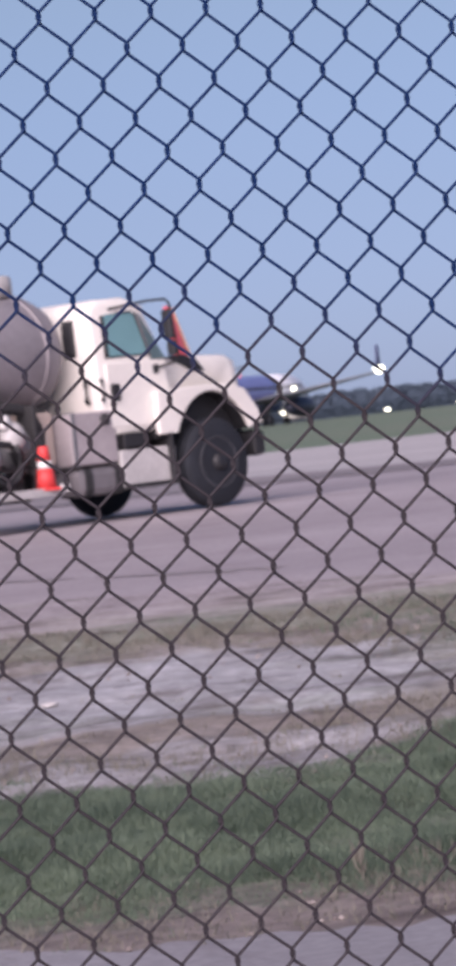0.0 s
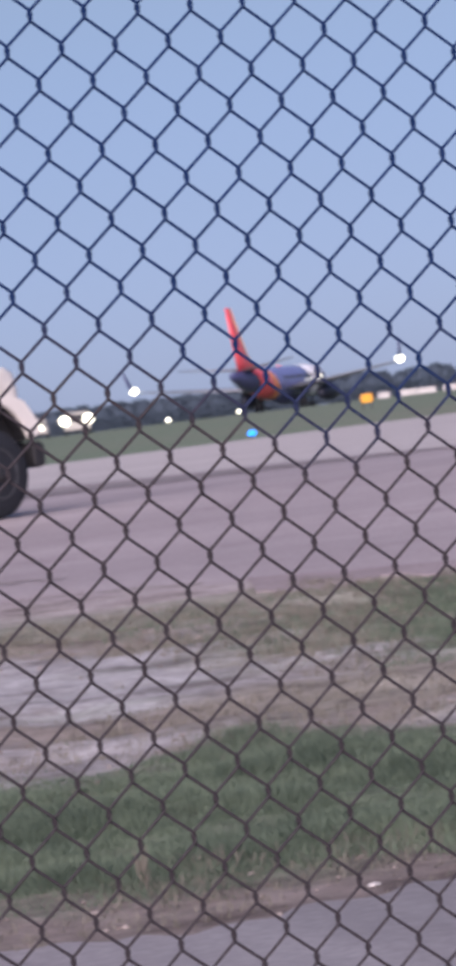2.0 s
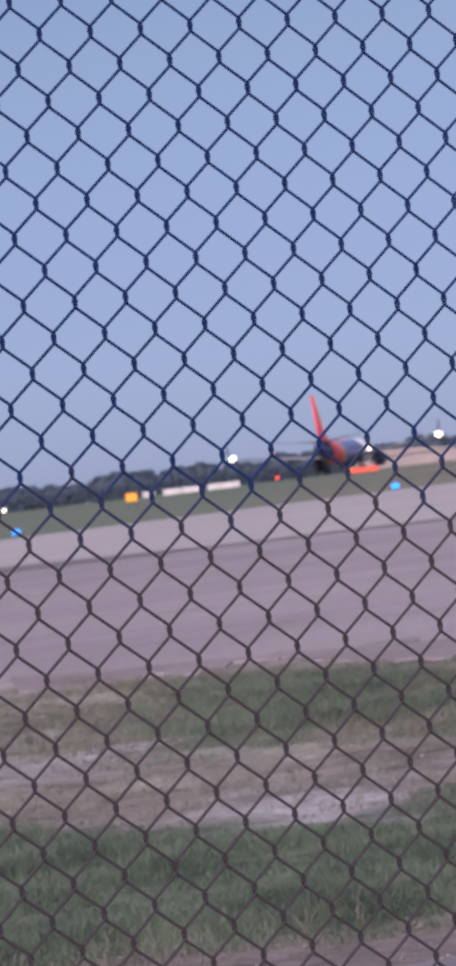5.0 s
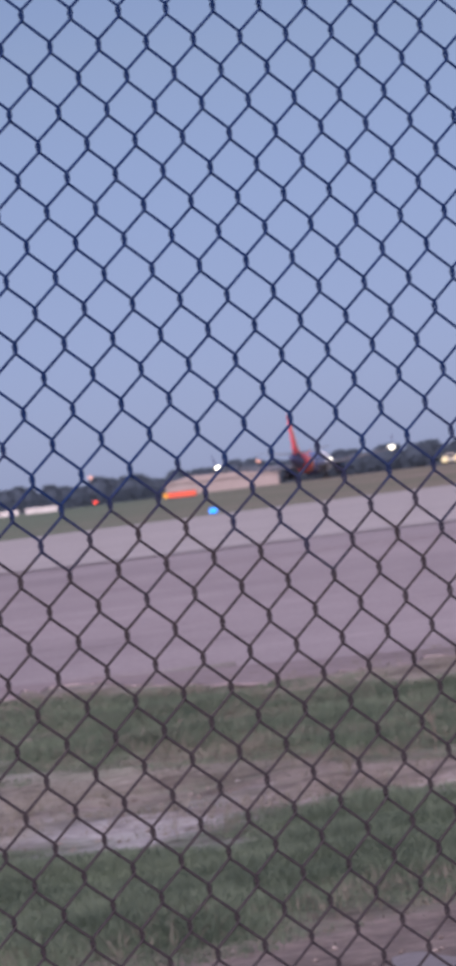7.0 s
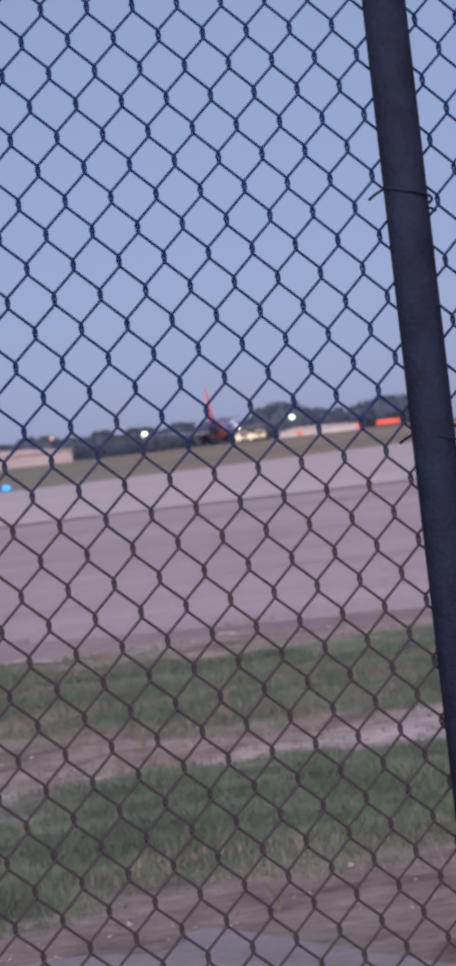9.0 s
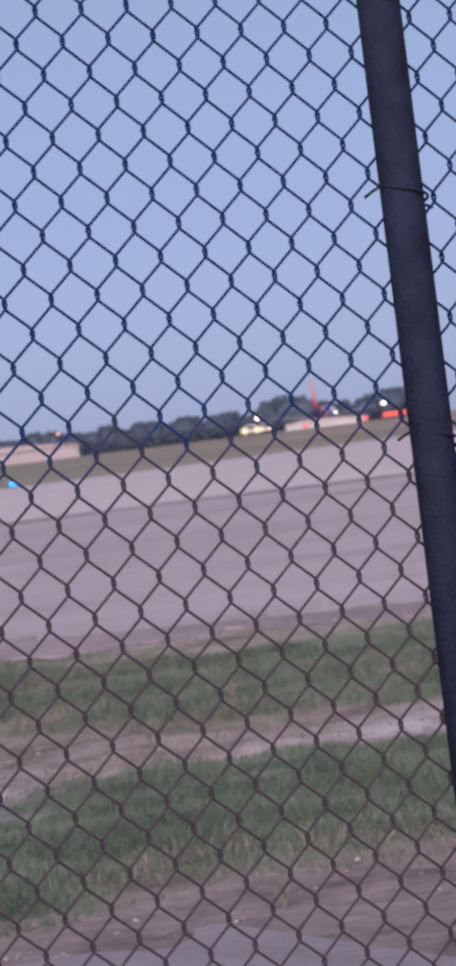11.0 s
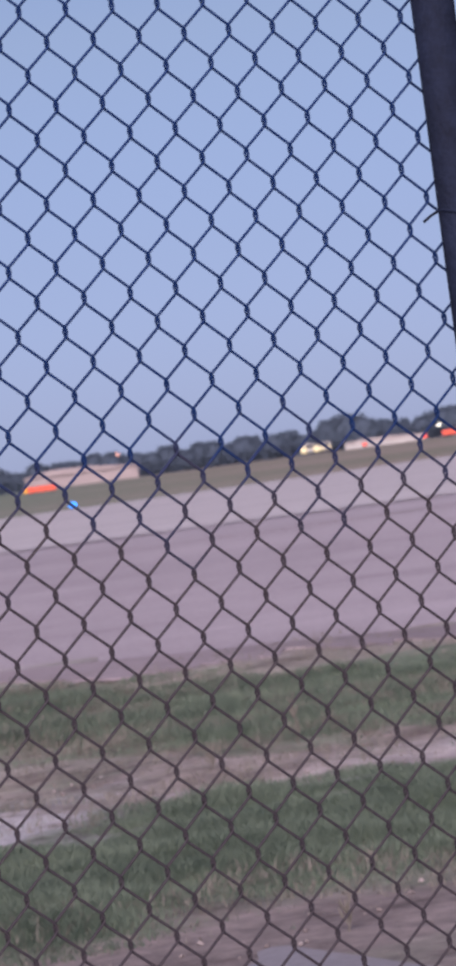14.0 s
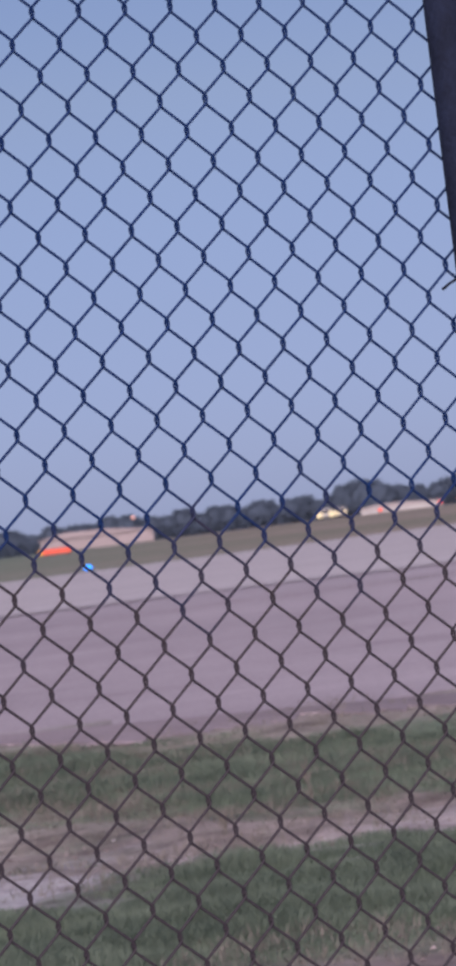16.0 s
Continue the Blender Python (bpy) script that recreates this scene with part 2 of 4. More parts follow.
def sheet(xs, ys):
    verts = []
    for y in ys:
        for x in xs:
            z = relief_z(x, y)
            verts.append((x, y, z))
    n = len(xs)
    faces = [(j * n + i, j * n + i + 1, (j + 1) * n + i + 1, (j + 1) * n + i) for j in range(len(ys) - 1) for i in range(n - 1)]
    me = bpy.data.meshes.new("sheet")
    me.from_pydata(verts, [], faces)
    me.polygons.foreach_set("use_smooth", [True] * len(faces))
    return me


def ramp_node(t, stops, source):
    r = t.nodes.new("ShaderNodeValToRGB")
    e = r.color_ramp.elements
    while len(e) < len(stops):
        e.new(0.5)
    for el, (pos, col) in zip(e, stops):
        el.position, el.color = pos, (*col, 1)
    t.links.new(source, r.inputs[0])
    return r


def noise_node(t, vec, scale, detail=5, rough=0.6):
    n = t.nodes.new("ShaderNodeTexNoise")
    n.inputs["Scale"].default_value, n.inputs["Detail"].default_value, n.inputs["Roughness"].default_value = scale, detail, rough
    t.links.new(vec, n.inputs["Vector"])
    return n


def maths(t, op, a, b=None, c=None):
    n = t.nodes.new("ShaderNodeMath")
    n.operation = op
    for k, v in enumerate((a, b, c)):
        if v is None:
            continue
        if isinstance(v, (int, float)):
            n.inputs[k].default_value = v
        else:
            t.links.new(v, n.inputs[k])
    return n.outputs[0]


def mixed(t, f, a, b, mode="MIX"):
    n = t.nodes.new("ShaderNodeMix")
    n.data_type, n.blend_type = "RGBA", mode
    for key, v in (("Factor", f), ("A", a), ("B", b)):
        sock = [s for s in n.inputs if s.name == key and s.enabled][0] if key == "Factor" else [s for s in n.inputs if s.name == key and s.type == "RGBA"][0]
        if isinstance(v, (int, float)):
            sock.default_value = v
        elif isinstance(v, tuple):
            sock.default_value = (*v, 1)
        else:
            t.links.new(v, sock)
    return [s for s in n.outputs if s.type == "RGBA"][0]


GRASS, GRASS_DARK = (0.105, 0.145, 0.09), (0.05, 0.085, 0.035)
DIRT, DIRT_PALE, TARMAC = (0.262, 0.232, 0.210), (0.33, 0.296, 0.286), (0.35, 0.347, 0.362)
GREY, BROWN, STRAW, APRON = (0.32, 0.31, 0.318), (0.218, 0.190, 0.172), (0.265, 0.250, 0.212), (0.325, 0.288, 0.298)
DRY = (0.245, 0.246, 0.203)
SOIL = (0.195, 0.166, 0.155)


def ground_material():
    m = bpy.data.materials.new("soil_and_grass")
    m.use_nodes = True
    t = m.node_tree
    b = t.nodes["Principled BSDF"]
    b.inputs["Roughness"].default_value = 0.85
    g = t.nodes.new("ShaderNodeNewGeometry")
    xyz = t.nodes.new("ShaderNodeSeparateXYZ")
    t.links.new(g.outputs["Position"], xyz.inputs[0])
    stretch = t.nodes.new("ShaderNodeMapping")
    stretch.inputs["Scale"].default_value = (0.35, 1.0, 1.0)
    t.links.new(g.outputs["Position"], stretch.inputs["Vector"])
    wob = noise_node(t, stretch.outputs[0], 0.9, 6, 0.65)
    fine = noise_node(t, g.outputs["Position"], 14, 6, 0.7)
    mid = noise_node(t, g.outputs["Position"], 1.7, 6, 0.68)
    sway = maths(t, "MULTIPLY_ADD", maths(t, "SUBTRACT", wob.outputs[0], 0.5), 0.22, 1.0)
    sway = maths(t, "MULTIPLY_ADD", maths(t, "SUBTRACT", mid.outputs[0], 0.5), 0.20, sway)
    y = maths(t, "MULTIPLY", xyz.outputs[1], sway)
    f = maths(t, "DIVIDE", maths(t, "SUBTRACT", y, 8.0), 16.0)
    s = lambda v: (v - 8.0) / 16.0
    left = ramp_node(t, [(s(9.3), SOIL), (s(9.9), GRASS), (s(11.9), GRASS), (s(12.4), GREY), (s(13.2), GREY), (s(13.6), BROWN), (s(14.3), BROWN), (s(14.9), TARMAC), (s(17.6), TARMAC),
                         (s(18.4), DIRT), (s(19.2), DRY), (s(20.4), DRY), (s(21.4), DIRT_PALE), (s(22.8), APRON)], f)
    middle = ramp_node(t, [(s(9.1), SOIL), (s(9.7), GRASS), (s(12.2), GRASS), (s(12.7), DIRT), (s(13.2), BROWN), (s(14.0), STRAW), (s(14.9), DIRT), (s(15.7), TARMAC), (s(16.3), STRAW),
                           (s(17.2), DRY), (s(18.0), GRASS), (s(19.0), DRY), (s(20.8), STRAW), (s(21.6), DIRT_PALE), (s(22.4), APRON)], f)
    right = ramp_node(t, [(s(8.9), SOIL), (s(9.4), GRASS), (s(11.3), GRASS), (s(11.8), TARMAC), (s(12.7), TARMAC), (s(13.2), BROWN), (s(14.0), STRAW), (s(15.2), DRY), (s(16.0), GRASS), (s(19.0), GRASS),
                          (s(19.6), DRY), (s(20.2), DIRT), (s(21.0), APRON)], f)
    east_side = ramp_node(t, [(s(8.8), SOIL), (s(9.5), GRASS), (s(11.4), GRASS), (s(11.8), GREY), (s(12.4), DIRT_PALE), (s(12.9), DIRT), (s(13.4), BROWN), (s(13.9), GRASS), (s(16.6), GRASS),
                              (s(17.2), STRAW), (s(18.6), DIRT), (s(19.2), BROWN), (s(19.9), APRON)], f)
    xf = maths(t, "MULTIPLY_ADD", maths(t, "SUBTRACT", wob.outputs[0], 0.5), 2.5, xyz.outputs[0])

    def beyond(slope, lo, hi):
        rng = t.nodes.new("ShaderNodeMapRange")
        rng.inputs["From Min"].default_value, rng.inputs["From Max"].default_value = lo, hi
        t.links.new(maths(t, "SUBTRACT", xf, maths(t, "MULTIPLY", xyz.outputs[1], slope)), rng.inputs["Value"])
        return rng.outputs[0]

    near = mixed(t, beyond(0.385, -0.4, 0.4), left.outputs[0], middle.outputs[0])
    near = mixed(t, beyond(0.452, -0.35, 0.35), near, right.outputs[0])
    near = mixed(t, beyond(0.525, -0.4, 0.4), near, east_side.outputs[0])
    patch = noise_node(t, stretch.outputs[0], 0.55, 7, 0.7)
    on = ramp_node(t, [(0.50, (0, 0, 0)), (0.60, (1, 1, 1))], patch.outputs[0])
    worn = mixed(t, fine.outputs[0], DRY, GRASS)
    near = mixed(t, maths(t, "MULTIPLY", on.outputs[0], 0.5), near, worn)
    thin = t.nodes.new("ShaderNodeMapping")
    thin.inputs["Scale"].default_value = (1.1, 1.5, 1.0)
    t.links.new(g.outputs["Position"], thin.inputs["Vector"])
    lines = noise_node(t, thin.outputs[0], 1.5, 8, 0.72)
    shade = ramp_node(t, [(0.39, (0.5, 0.47, 0.46)), (0.46, (0.88, 0.87, 0.87)), (0.55, (1.04, 1.04, 1.04)), (0.63, (1.25, 1.25, 1.27))], lines.outputs[0])
    near = mixed(t, 1.0, near, shade.outputs[0], "MULTIPLY")
    big = noise_node(t, g.outputs["Position"], 0.02, 6, 0.6)
    far = ramp_node(t, [(0.35, (0.10, 0.15, 0.095)), (0.5, (0.125, 0.168, 0.11)), (0.65, (0.15, 0.175, 0.125))], big.outputs[0])
    brown = ramp_node(t, [(0.35, (0.16, 0.16, 0.11)), (0.5, (0.21, 0.185, 0.14)), (0.65, (0.255, 0.215, 0.175))], big.outputs[0])
    east = t.nodes.new("ShaderNodeMapRange")
    east.inputs["From Min"].default_value, east.inputs["From Max"].default_value = -16.0, 14.0
    t.links.new(maths(t, "SUBTRACT", xyz.outputs[0], maths(t, "MULTIPLY", xyz.outputs[1], 0.535)), east.inputs["Value"])
    far_colour = mixed(t, east.outputs[0], far.outputs[0], brown.outputs[0])
    far_on = t.nodes.new("ShaderNodeMapRange")
    far_on.inputs["From Min"].default_value, far_on.inputs["From Max"].default_value = 40.0, 60.0
    t.links.new(xyz.outputs[1], far_on.inputs["Value"])
    col = mixed(t, far_on.outputs[0], near, far_colour)
    grain = ramp_node(t, [(0.36, (0.74, 0.74, 0.74)), (0.64, (1.24, 1.24, 1.24))], fine.outputs[0])
    col = mixed(t, 1.0, col, grain.outputs[0], "MULTIPLY")
    t.links.new(col, b.inputs["Base Color"])
    bp = t.nodes.new("ShaderNodeBump")
    bp.inputs["Strength"].default_value, bp.inputs["Distance"].default_value = 0.6, 0.03
    t.links.new(fine.outputs[0], bp.inputs["Height"])
    t.links.new(bp.outputs[0], b.inputs["Normal"])
    return m


def paving_material(name, dark, pale, streak, rough):
    m = bpy.data.materials.new(name)
    m.use_nodes = True
    t = m.node_tree
    b = t.nodes["Principled BSDF"]
    g = t.nodes.new("ShaderNodeNewGeometry")
    mp = t.nodes.new("ShaderNodeMapping")
    mp.inputs["Rotation"].default_value = (0, 0, radians(4))
    mp.inputs["Scale"].default_value = streak
    t.links.new(g.outputs["Position"], mp.inputs["Vector"])
    n1 = noise_node(t, mp.outputs[0], 0.25, 6, 0.65)
    n2 = noise_node(t, g.outputs["Position"], 22, 6, 0.7)
    r1 = ramp_node(t, [(0.38, dark), (0.62, pale)], n1.outputs[0])
    r2 = ramp_node(t, [(0.38, (0.86, 0.86, 0.86)), (0.62, (1.12, 1.12, 1.12))], n2.outputs[0])
    n3 = noise_node(t, mp.outputs[0], 1.6, 7, 0.68)
    r3 = ramp_node(t, [(0.34, (0.80, 0.78, 0.78)), (0.42, (0.96, 0.95, 0.95)), (0.56, (1.0, 1.0, 1.0)), (0.66, (1.10, 1.10, 1.10))], n3.outputs[0])
    worn = mixed(t, 1.0, r1.outputs[0], r3.outputs[0], "MULTIPLY")
    t.links.new(mixed(t, 1.0, worn, r2.outputs[0], "MULTIPLY"), b.inputs["Base Color"])
    b.inputs["Roughness"].default_value = rough
    bp = t.nodes.new("ShaderNodeBump")
    bp.inputs["Strength"].default_value, bp.inputs["Distance"].default_value = 0.25, 0.01
    t.links.new(n2.outputs[0], bp.inputs["Height"])
    t.links.new(bp.outputs[0], b.inputs["Normal"])
    return m


def spaced(a, b, step):
    return [a + (b - a) * k / max(1, round((b - a) / step)) for k in range(max(1, round((b - a) / step)) + 1)]


M["asphalt"] = paving_material("worn_pinkish_asphalt", (0.292, 0.258, 0.27), (0.365, 0.325, 0.34), (0.45, 0.6, 1), 0.7)
M["concrete"] = paving_material("pale_concrete", (0.38, 0.36, 0.36), (0.47, 0.445, 0.44), (0.2, 1.2, 1), 0.7)
M["tar"] = paving_material("dark_tar", (0.17, 0.15, 0.155), (0.27, 0.24, 0.24), (0.3, 1.5, 1), 0.7)
M["rim_asphalt"] = paving_material("dark_rim_asphalt", (0.20, 0.17, 0.175), (0.31, 0.265, 0.275), (0.8, 0.7, 1), 0.75)
M["lane"] = paving_material("grey_lane_asphalt", (0.19, 0.184, 0.192), (0.285, 0.272, 0.288), (1.2, 0.5, 1), 0.65)

xs = [-3000, -800, -200, -60, -20] + [-6, -3] + spaced(0, 16, 0.12) + spaced(16.5, 26, 0.5) + [30, 40, 60, 90, 140, 220, 400, 800, 1500, 3000]
ys = [-100, -30, -5] + [3, 5] + spaced(7, 22, 0.12) + spaced(22.5, 30, 0.5) + [33, 38, 50, 80, 110, 125, 135, 150, 200, 250, 300, 400, 500, 600, 900, 1500, 2500, 4500]
ground_mesh = sheet(xs, ys)
ground_mesh.materials.append(ground_material())
ground = tagged(new("ground", ground_mesh), "rough verge of soil, worn tarmac and grass running to the horizon", "ground", kind="structure")


def strip(name, near, far, mat, lift, label, n=90, ragged=0.0, drop=0.045):
    """Paving between two lines, each given by its two end points, with ragged edges."""
    rows = 14
    verts, faces = [], []
    for k in range(n + 1):
        u = k / n
        a, b = Vector(near[0]).lerp(Vector(near[1]), u), Vector(far[0]).lerp(Vector(far[1]), u)
        w1 = ragged * (noise.noise((a.x * 0.8, a.y * 0.8, 5)) + 0.5 * noise.noise((a.x * 3, a.y * 3, 9)) + 0.35 * noise.noise((a.x * 8, a.y * 8, 2)))
        d = (b - a).normalized()
        a = a + d * w1
        for j in range(rows + 1):
            p = a.lerp(b, (j / rows) ** 1.6)
            verts.append((p.x, p.y, ground_z(p.y) + lift - (drop if j == 0 and ragged else 0.0)))
    for k in range(n):
        for j in range(rows):
            q = k * (rows + 1) + j
            faces.append((q, q + rows + 1, q + rows + 2, q + 1))
    me = bpy.data.meshes.new(name)
    me.from_pydata(verts, [], faces)
    bm = bmesh.new()
    bm.from_mesh(me)
    bmesh.ops.recalc_face_normals(bm, faces=bm.faces[:])
    bm.to_mesh(me)
    bm.free()
    me.materials.append(mat)
    return tagged(new(name, me), label, "pavement", kind="structure")


# the lane this side of the grass, the wide apron and the paler taxiway beyond it
strip("road", [(-14, 14.05, 0), (4.85, 8.5, 0)], [(-14, -6.0, 0), (4.3, -6.0, 0)], M["lane"], 0.012, "grey worn asphalt lane beside the grass verge", 700, 0.45)
strip("apron", [(-20, 53.0, 0), (17.5, 11.0, 0)], [(-60, 58, 0), (120, 58, 0)], M["asphalt"], 0.006, "wide worn pinkish asphalt apron", 220, 1.0)
strip("apron_edge", [(8.3, 21.1, 0), (14.0, 14.75, 0)], [(8.7, 22.2, 0), (14.5, 15.9, 0)], M["rim_asphalt"], 0.010, "broken darker rim of the asphalt apron", 500, 1.2, 0.014)
strip("crack", [(5.0, 30.2, 0), (8.4, 25.0, 0)], [(5.0, 30.4, 0), (8.4, 25.15, 0)], M["tar"], 0.011, "dark ragged crack filled with tar in the apron", 120, 0.8, 0.0)
strip("tar_seam", [(-5, 59.7, 0), (60, 30.4, 0)], [(-5, 60.7, 0), (60, 31.2, 0)], M["tar"], 0.016, "dark tarred seam between apron and taxiway", 300, 0.7, 0.0)
strip("tar_patch", [(3, 56.1, 0), (22.5, 47.4, 0)], [(12, 76, 0), (22.5, 50.5, 0)], M["tar"], 0.014, "dark tarred patch at the edge of the taxiway", 160, 1.2, 0.0)
strip("taxiway", [(-5, 61.5, 0), (60, 31.5, 0)], [(-5, 94.0, 0), (105, 145.4, 0)], M["concrete"], 0.010, "pale concrete taxiway beyond the apron", 220, 0.0)


# ---- chain-link fence ----
W2, H2 = 0.06581155 / 2, 0.07990653 / 2
SHEAR, SAG = -0.009554, 0.008989
fence = thing("chain_link_fence", pose(2.1046, 4.0273, 1.8760, -0.680, -0.500, 0.130), "dark chain-link fence of woven wire on a round steel post", "fence")


def picket(rows, r=0.0020):
    """One zigzag wire between two columns of knuckles, from the top down."""
    pts = []
    for k in range(rows):
        z0 = -k * H2
        right = k % 2 == 0
        xa, xb = (0.0, W2) if right else (W2, 0.0)
        hook = 0.0012
        xa += -hook if right else hook
        xb += hook if right else -hook
        ya, yb = (0.0032, -0.0032) if right else (-0.0032, 0.0032)
        for u, w in ((0.0, 0.0), (0.09, 0.015), (0.18, 0.115), (0.34, 0.325), (0.66, 0.675), (0.82, 0.885), (0.91, 0.985)):
            bow = 0.0012 * math.sin(2 * math.pi * u)
            pts.append((xa + (xb - xa) * w, 0.6 * (ya + (yb - ya) * u), z0 - H2 * u - bow))
    pts.append((0.0, 0.0, -rows * H2))
    return tube(pts, r, 5, caps=True)


ROWS_DOWN = 60
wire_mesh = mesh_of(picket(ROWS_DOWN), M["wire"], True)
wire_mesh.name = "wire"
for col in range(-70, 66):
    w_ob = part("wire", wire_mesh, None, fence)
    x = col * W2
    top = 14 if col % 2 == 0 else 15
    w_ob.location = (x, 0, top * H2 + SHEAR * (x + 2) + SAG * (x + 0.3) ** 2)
post_ob = part("post", turned([(-1.98, 0.0), (-1.98, 0.0284), (0.72, 0.0284), (0.72, 0.0)], "z", 32, (0.0, 0.0, 0)), M["post"], fence, "dark painted round steel post", True)
post_ob.location, post_ob.rotation_euler = (0.6186, -0.040, 0), (0, radians(0.9), 0)


def tie(z):
    pts = []
    for k in range(19):
        a = math.pi * (0.04 + 1.0 * k / 18) + math.pi
        pts.append((0.6165 + 0.0310 * math.cos(a), -0.040 + 0.0310 * math.sin(a), z + 0.021 - 0.0014 * k))
    first = [(0.580, -0.004, z + 0.011), (0.584, -0.016, z + 0.017), (0.587, -0.03, z + 0.021)]
    last = [(0.651, -0.03, z - 0.006), (0.664, -0.004, z - 0.007), (0.678, 0.0, z - 0.006), (0.688, 0.002, z - 0.010)]
    return tube(first + pts + last, 0.0019, 6)


part("wire_tie", tie(-0.300), M["post"], fence, "twisted wire tie round the post", True)
part("wire_tie", tie(-0.620), M["post"], fence, "twisted wire tie round the post", True)

# ---- tanker truck ----
truck = thing("tank_truck", pose(11.78, 39.22, 0.512, 0, 0, 27.0), "parked white conventional-cab truck with a grey tank body", "truck")


def wheel(at, parent, side):
    w = new("wheel")
    w.parent = parent
    w.location = at
    r, h = 0.535, 0.14
    tyre = turned([(-h, 0.30), (-h, 0.47), (-h + 0.035, 0.52), (-h + 0.05, r - 0.004), (-0.06, r), (-0.055, r - 0.014), (-0.04, r - 0.014), (-0.035, r), (0.035, r), (0.04, r - 0.014), (0.055, r - 0.014), (0.06, r), (h - 0.05, r - 0.004), (h - 0.035, 0.52), (h, 0.47), (h, 0.30)], "y", 40)
    t_ob = part("tyre", tyre, M["rubber"], w, "worn black truck tyre", True)
    o = side * 0.1
    part("rim", turned([(o - 0.09 * side, 0.0), (o - 0.09 * side, 0.17), (o - 0.085 * side, 0.21), (o - 0.02 * side, 0.265), (o + side * 0.04, 0.30), (o + side * 0.03, 0.315), (o - side * 0.1, 0.31), (o - side * 0.1, 0.0)], "y", 32), M["rim"], w, "dusty steel wheel rim", True)
    part("hub", turned([(o - 0.05 * side, 0.0), (o - 0.05 * side, 0.115), (o + 0.08 * side, 0.10), (o + 0.10 * side, 0.06), (o + 0.10 * side, 0.0)], "y", 20), M["black"], w, "", True)
    part("rim_lip", turned([(o + 0.025 * side, 0.285), (o + 0.045 * side, 0.29), (o + 0.045 * side, 0.312), (o + 0.02 * side, 0.318)], "y", 36), M["lip"], w, "lighter edge of the wheel rim", True)
    for k in range(8):
        a = 2 * math.pi * (k + 0.5) / 8
        part("hand_hole", turned([(o - 0.10 * side, 0.0), (o - 0.10 * side, 0.034), (o - 0.078 * side, 0.034), (o - 0.078 * side, 0.0)], "y", 10, (0.195 * math.cos(a), 0, 0.195 * math.sin(a))), M["black"], w)
    for k in range(10):
        a = 2 * math.pi * k / 10
        part("wheel_nut", turned([(o - 0.03 * side, 0.0), (o - 0.03 * side, 0.017), (o + 0.01 * side, 0.015), (o + 0.01 * side, 0.0)], "y", 6, (0.15 * math.cos(a), 0, 0.15 * math.sin(a))), M["steel"], w)
    return w


for x in (0.0, -5.35):
    for side in (-1, 1):
        if x == 0.0:
            wheel((x + 0.06, side * 1.0, 0.535), truck, side)
        else:
            wheel((x, side * 1.02, 0.535), truck, side)
            wheel((x, side * 0.70, 0.535), truck, side)
for side in (-1, 1):
    part("chassis_rail", box((8.1, 0.09, 0.26), (-3.15, side * 0.43, 0.86), 0.01), M["chassis"], truck)
for x in (0.0, -5.35):
    part("axle", tube([(x, -0.9, 0.535), (x, 0.9, 0.535)], 0.075, 12), M["chassis"], truck, "", True)
part("cross_member", box((0.16, 0.86, 0.2), (-2.3, 0, 0.84), 0.01), M["chassis"], truck)

# cab: side profile pushed across, then narrowed towards the roof
cab_side = [(-2.0, 0.98), (-2.02, 1.5), (-2.02, 2.38), (-1.95, 2.52), (-1.75, 2.585), (-1.2, 2.58), (-1.02, 2.53), (-0.93, 2.44), (-0.62, 1.80), (-0.58, 1.5), (-0.58, 0.98)]
bm = prism(cab_side, -1.02, 1.02)
bmesh.ops.bevel(bm, geom=[e for e in bm.edges if abs(e.verts[0].co.y - e.verts[1].co.y) < 0.01], offset=0.09, segments=4, affect="EDGES", profile=0.5)
for v in bm.verts:
    if v.co.z > 1.75:
        v.co.y *= 1 - 0.1 * (v.co.z - 1.75)
part("cab", bm, M["white"], truck, "white painted steel cab", True)
bm = prism([(-1.72, 1.90), (-1.70, 2.40), (-1.16, 2.40), (-1.12, 2.36), (-0.985, 1.90)], -1.012, -0.985, 0.01)
for v in bm.verts:
    v.co.y += 0.1 * (v.co.z - 1.75) + 0.0 - 0.008
part("side_window", bm, M["glass"], truck, "greenish glass of the cab door window")
bm = prism([(-0.935, 1.83), (-1.10, 2.38), (-1.05, 2.38), (-0.68, 1.83)], -1.03, -0.985, 0.006)
for v in bm.verts:
    v.co.y += 0.1 * (v.co.z - 1.75) - 0.008
part("vent_window", bm, M["vent"], truck, "dark triangular vent window")
bm = prism([(-1.80, 1.88), (-1.775, 2.46), (-1.06, 2.46), (-0.645, 1.80), (-0.74, 1.80), (-0.955, 1.885)], -1.012, -0.985, 0.004)
for v in bm.verts:
    v.co.y += 0.1 * (v.co.z - 1.75) - 0.005
part("window_seal", bm, M["black"], truck, "black rubber window surround")
part("window_post", tube([(-0.955, -1.018, 1.86), (-1.105, -0.972, 2.4)], 0.011, 8), M["fuel"], truck, "", True)
for side in (-1, 1):
    part("windscreen", box((0.02, 0.86, 0.66), (-0.745, side * 0.44, 2.12), 0.004, None, Matrix.Rotation(radians(-25.5), 4, "Y")), M["glass"], truck)
bm = box((0.05, 0.17, 0.38), (-2.03, -0.61, 2.15), 0.024)
part("rear_window", bm, M["dark"], truck, "dark rear cab window")
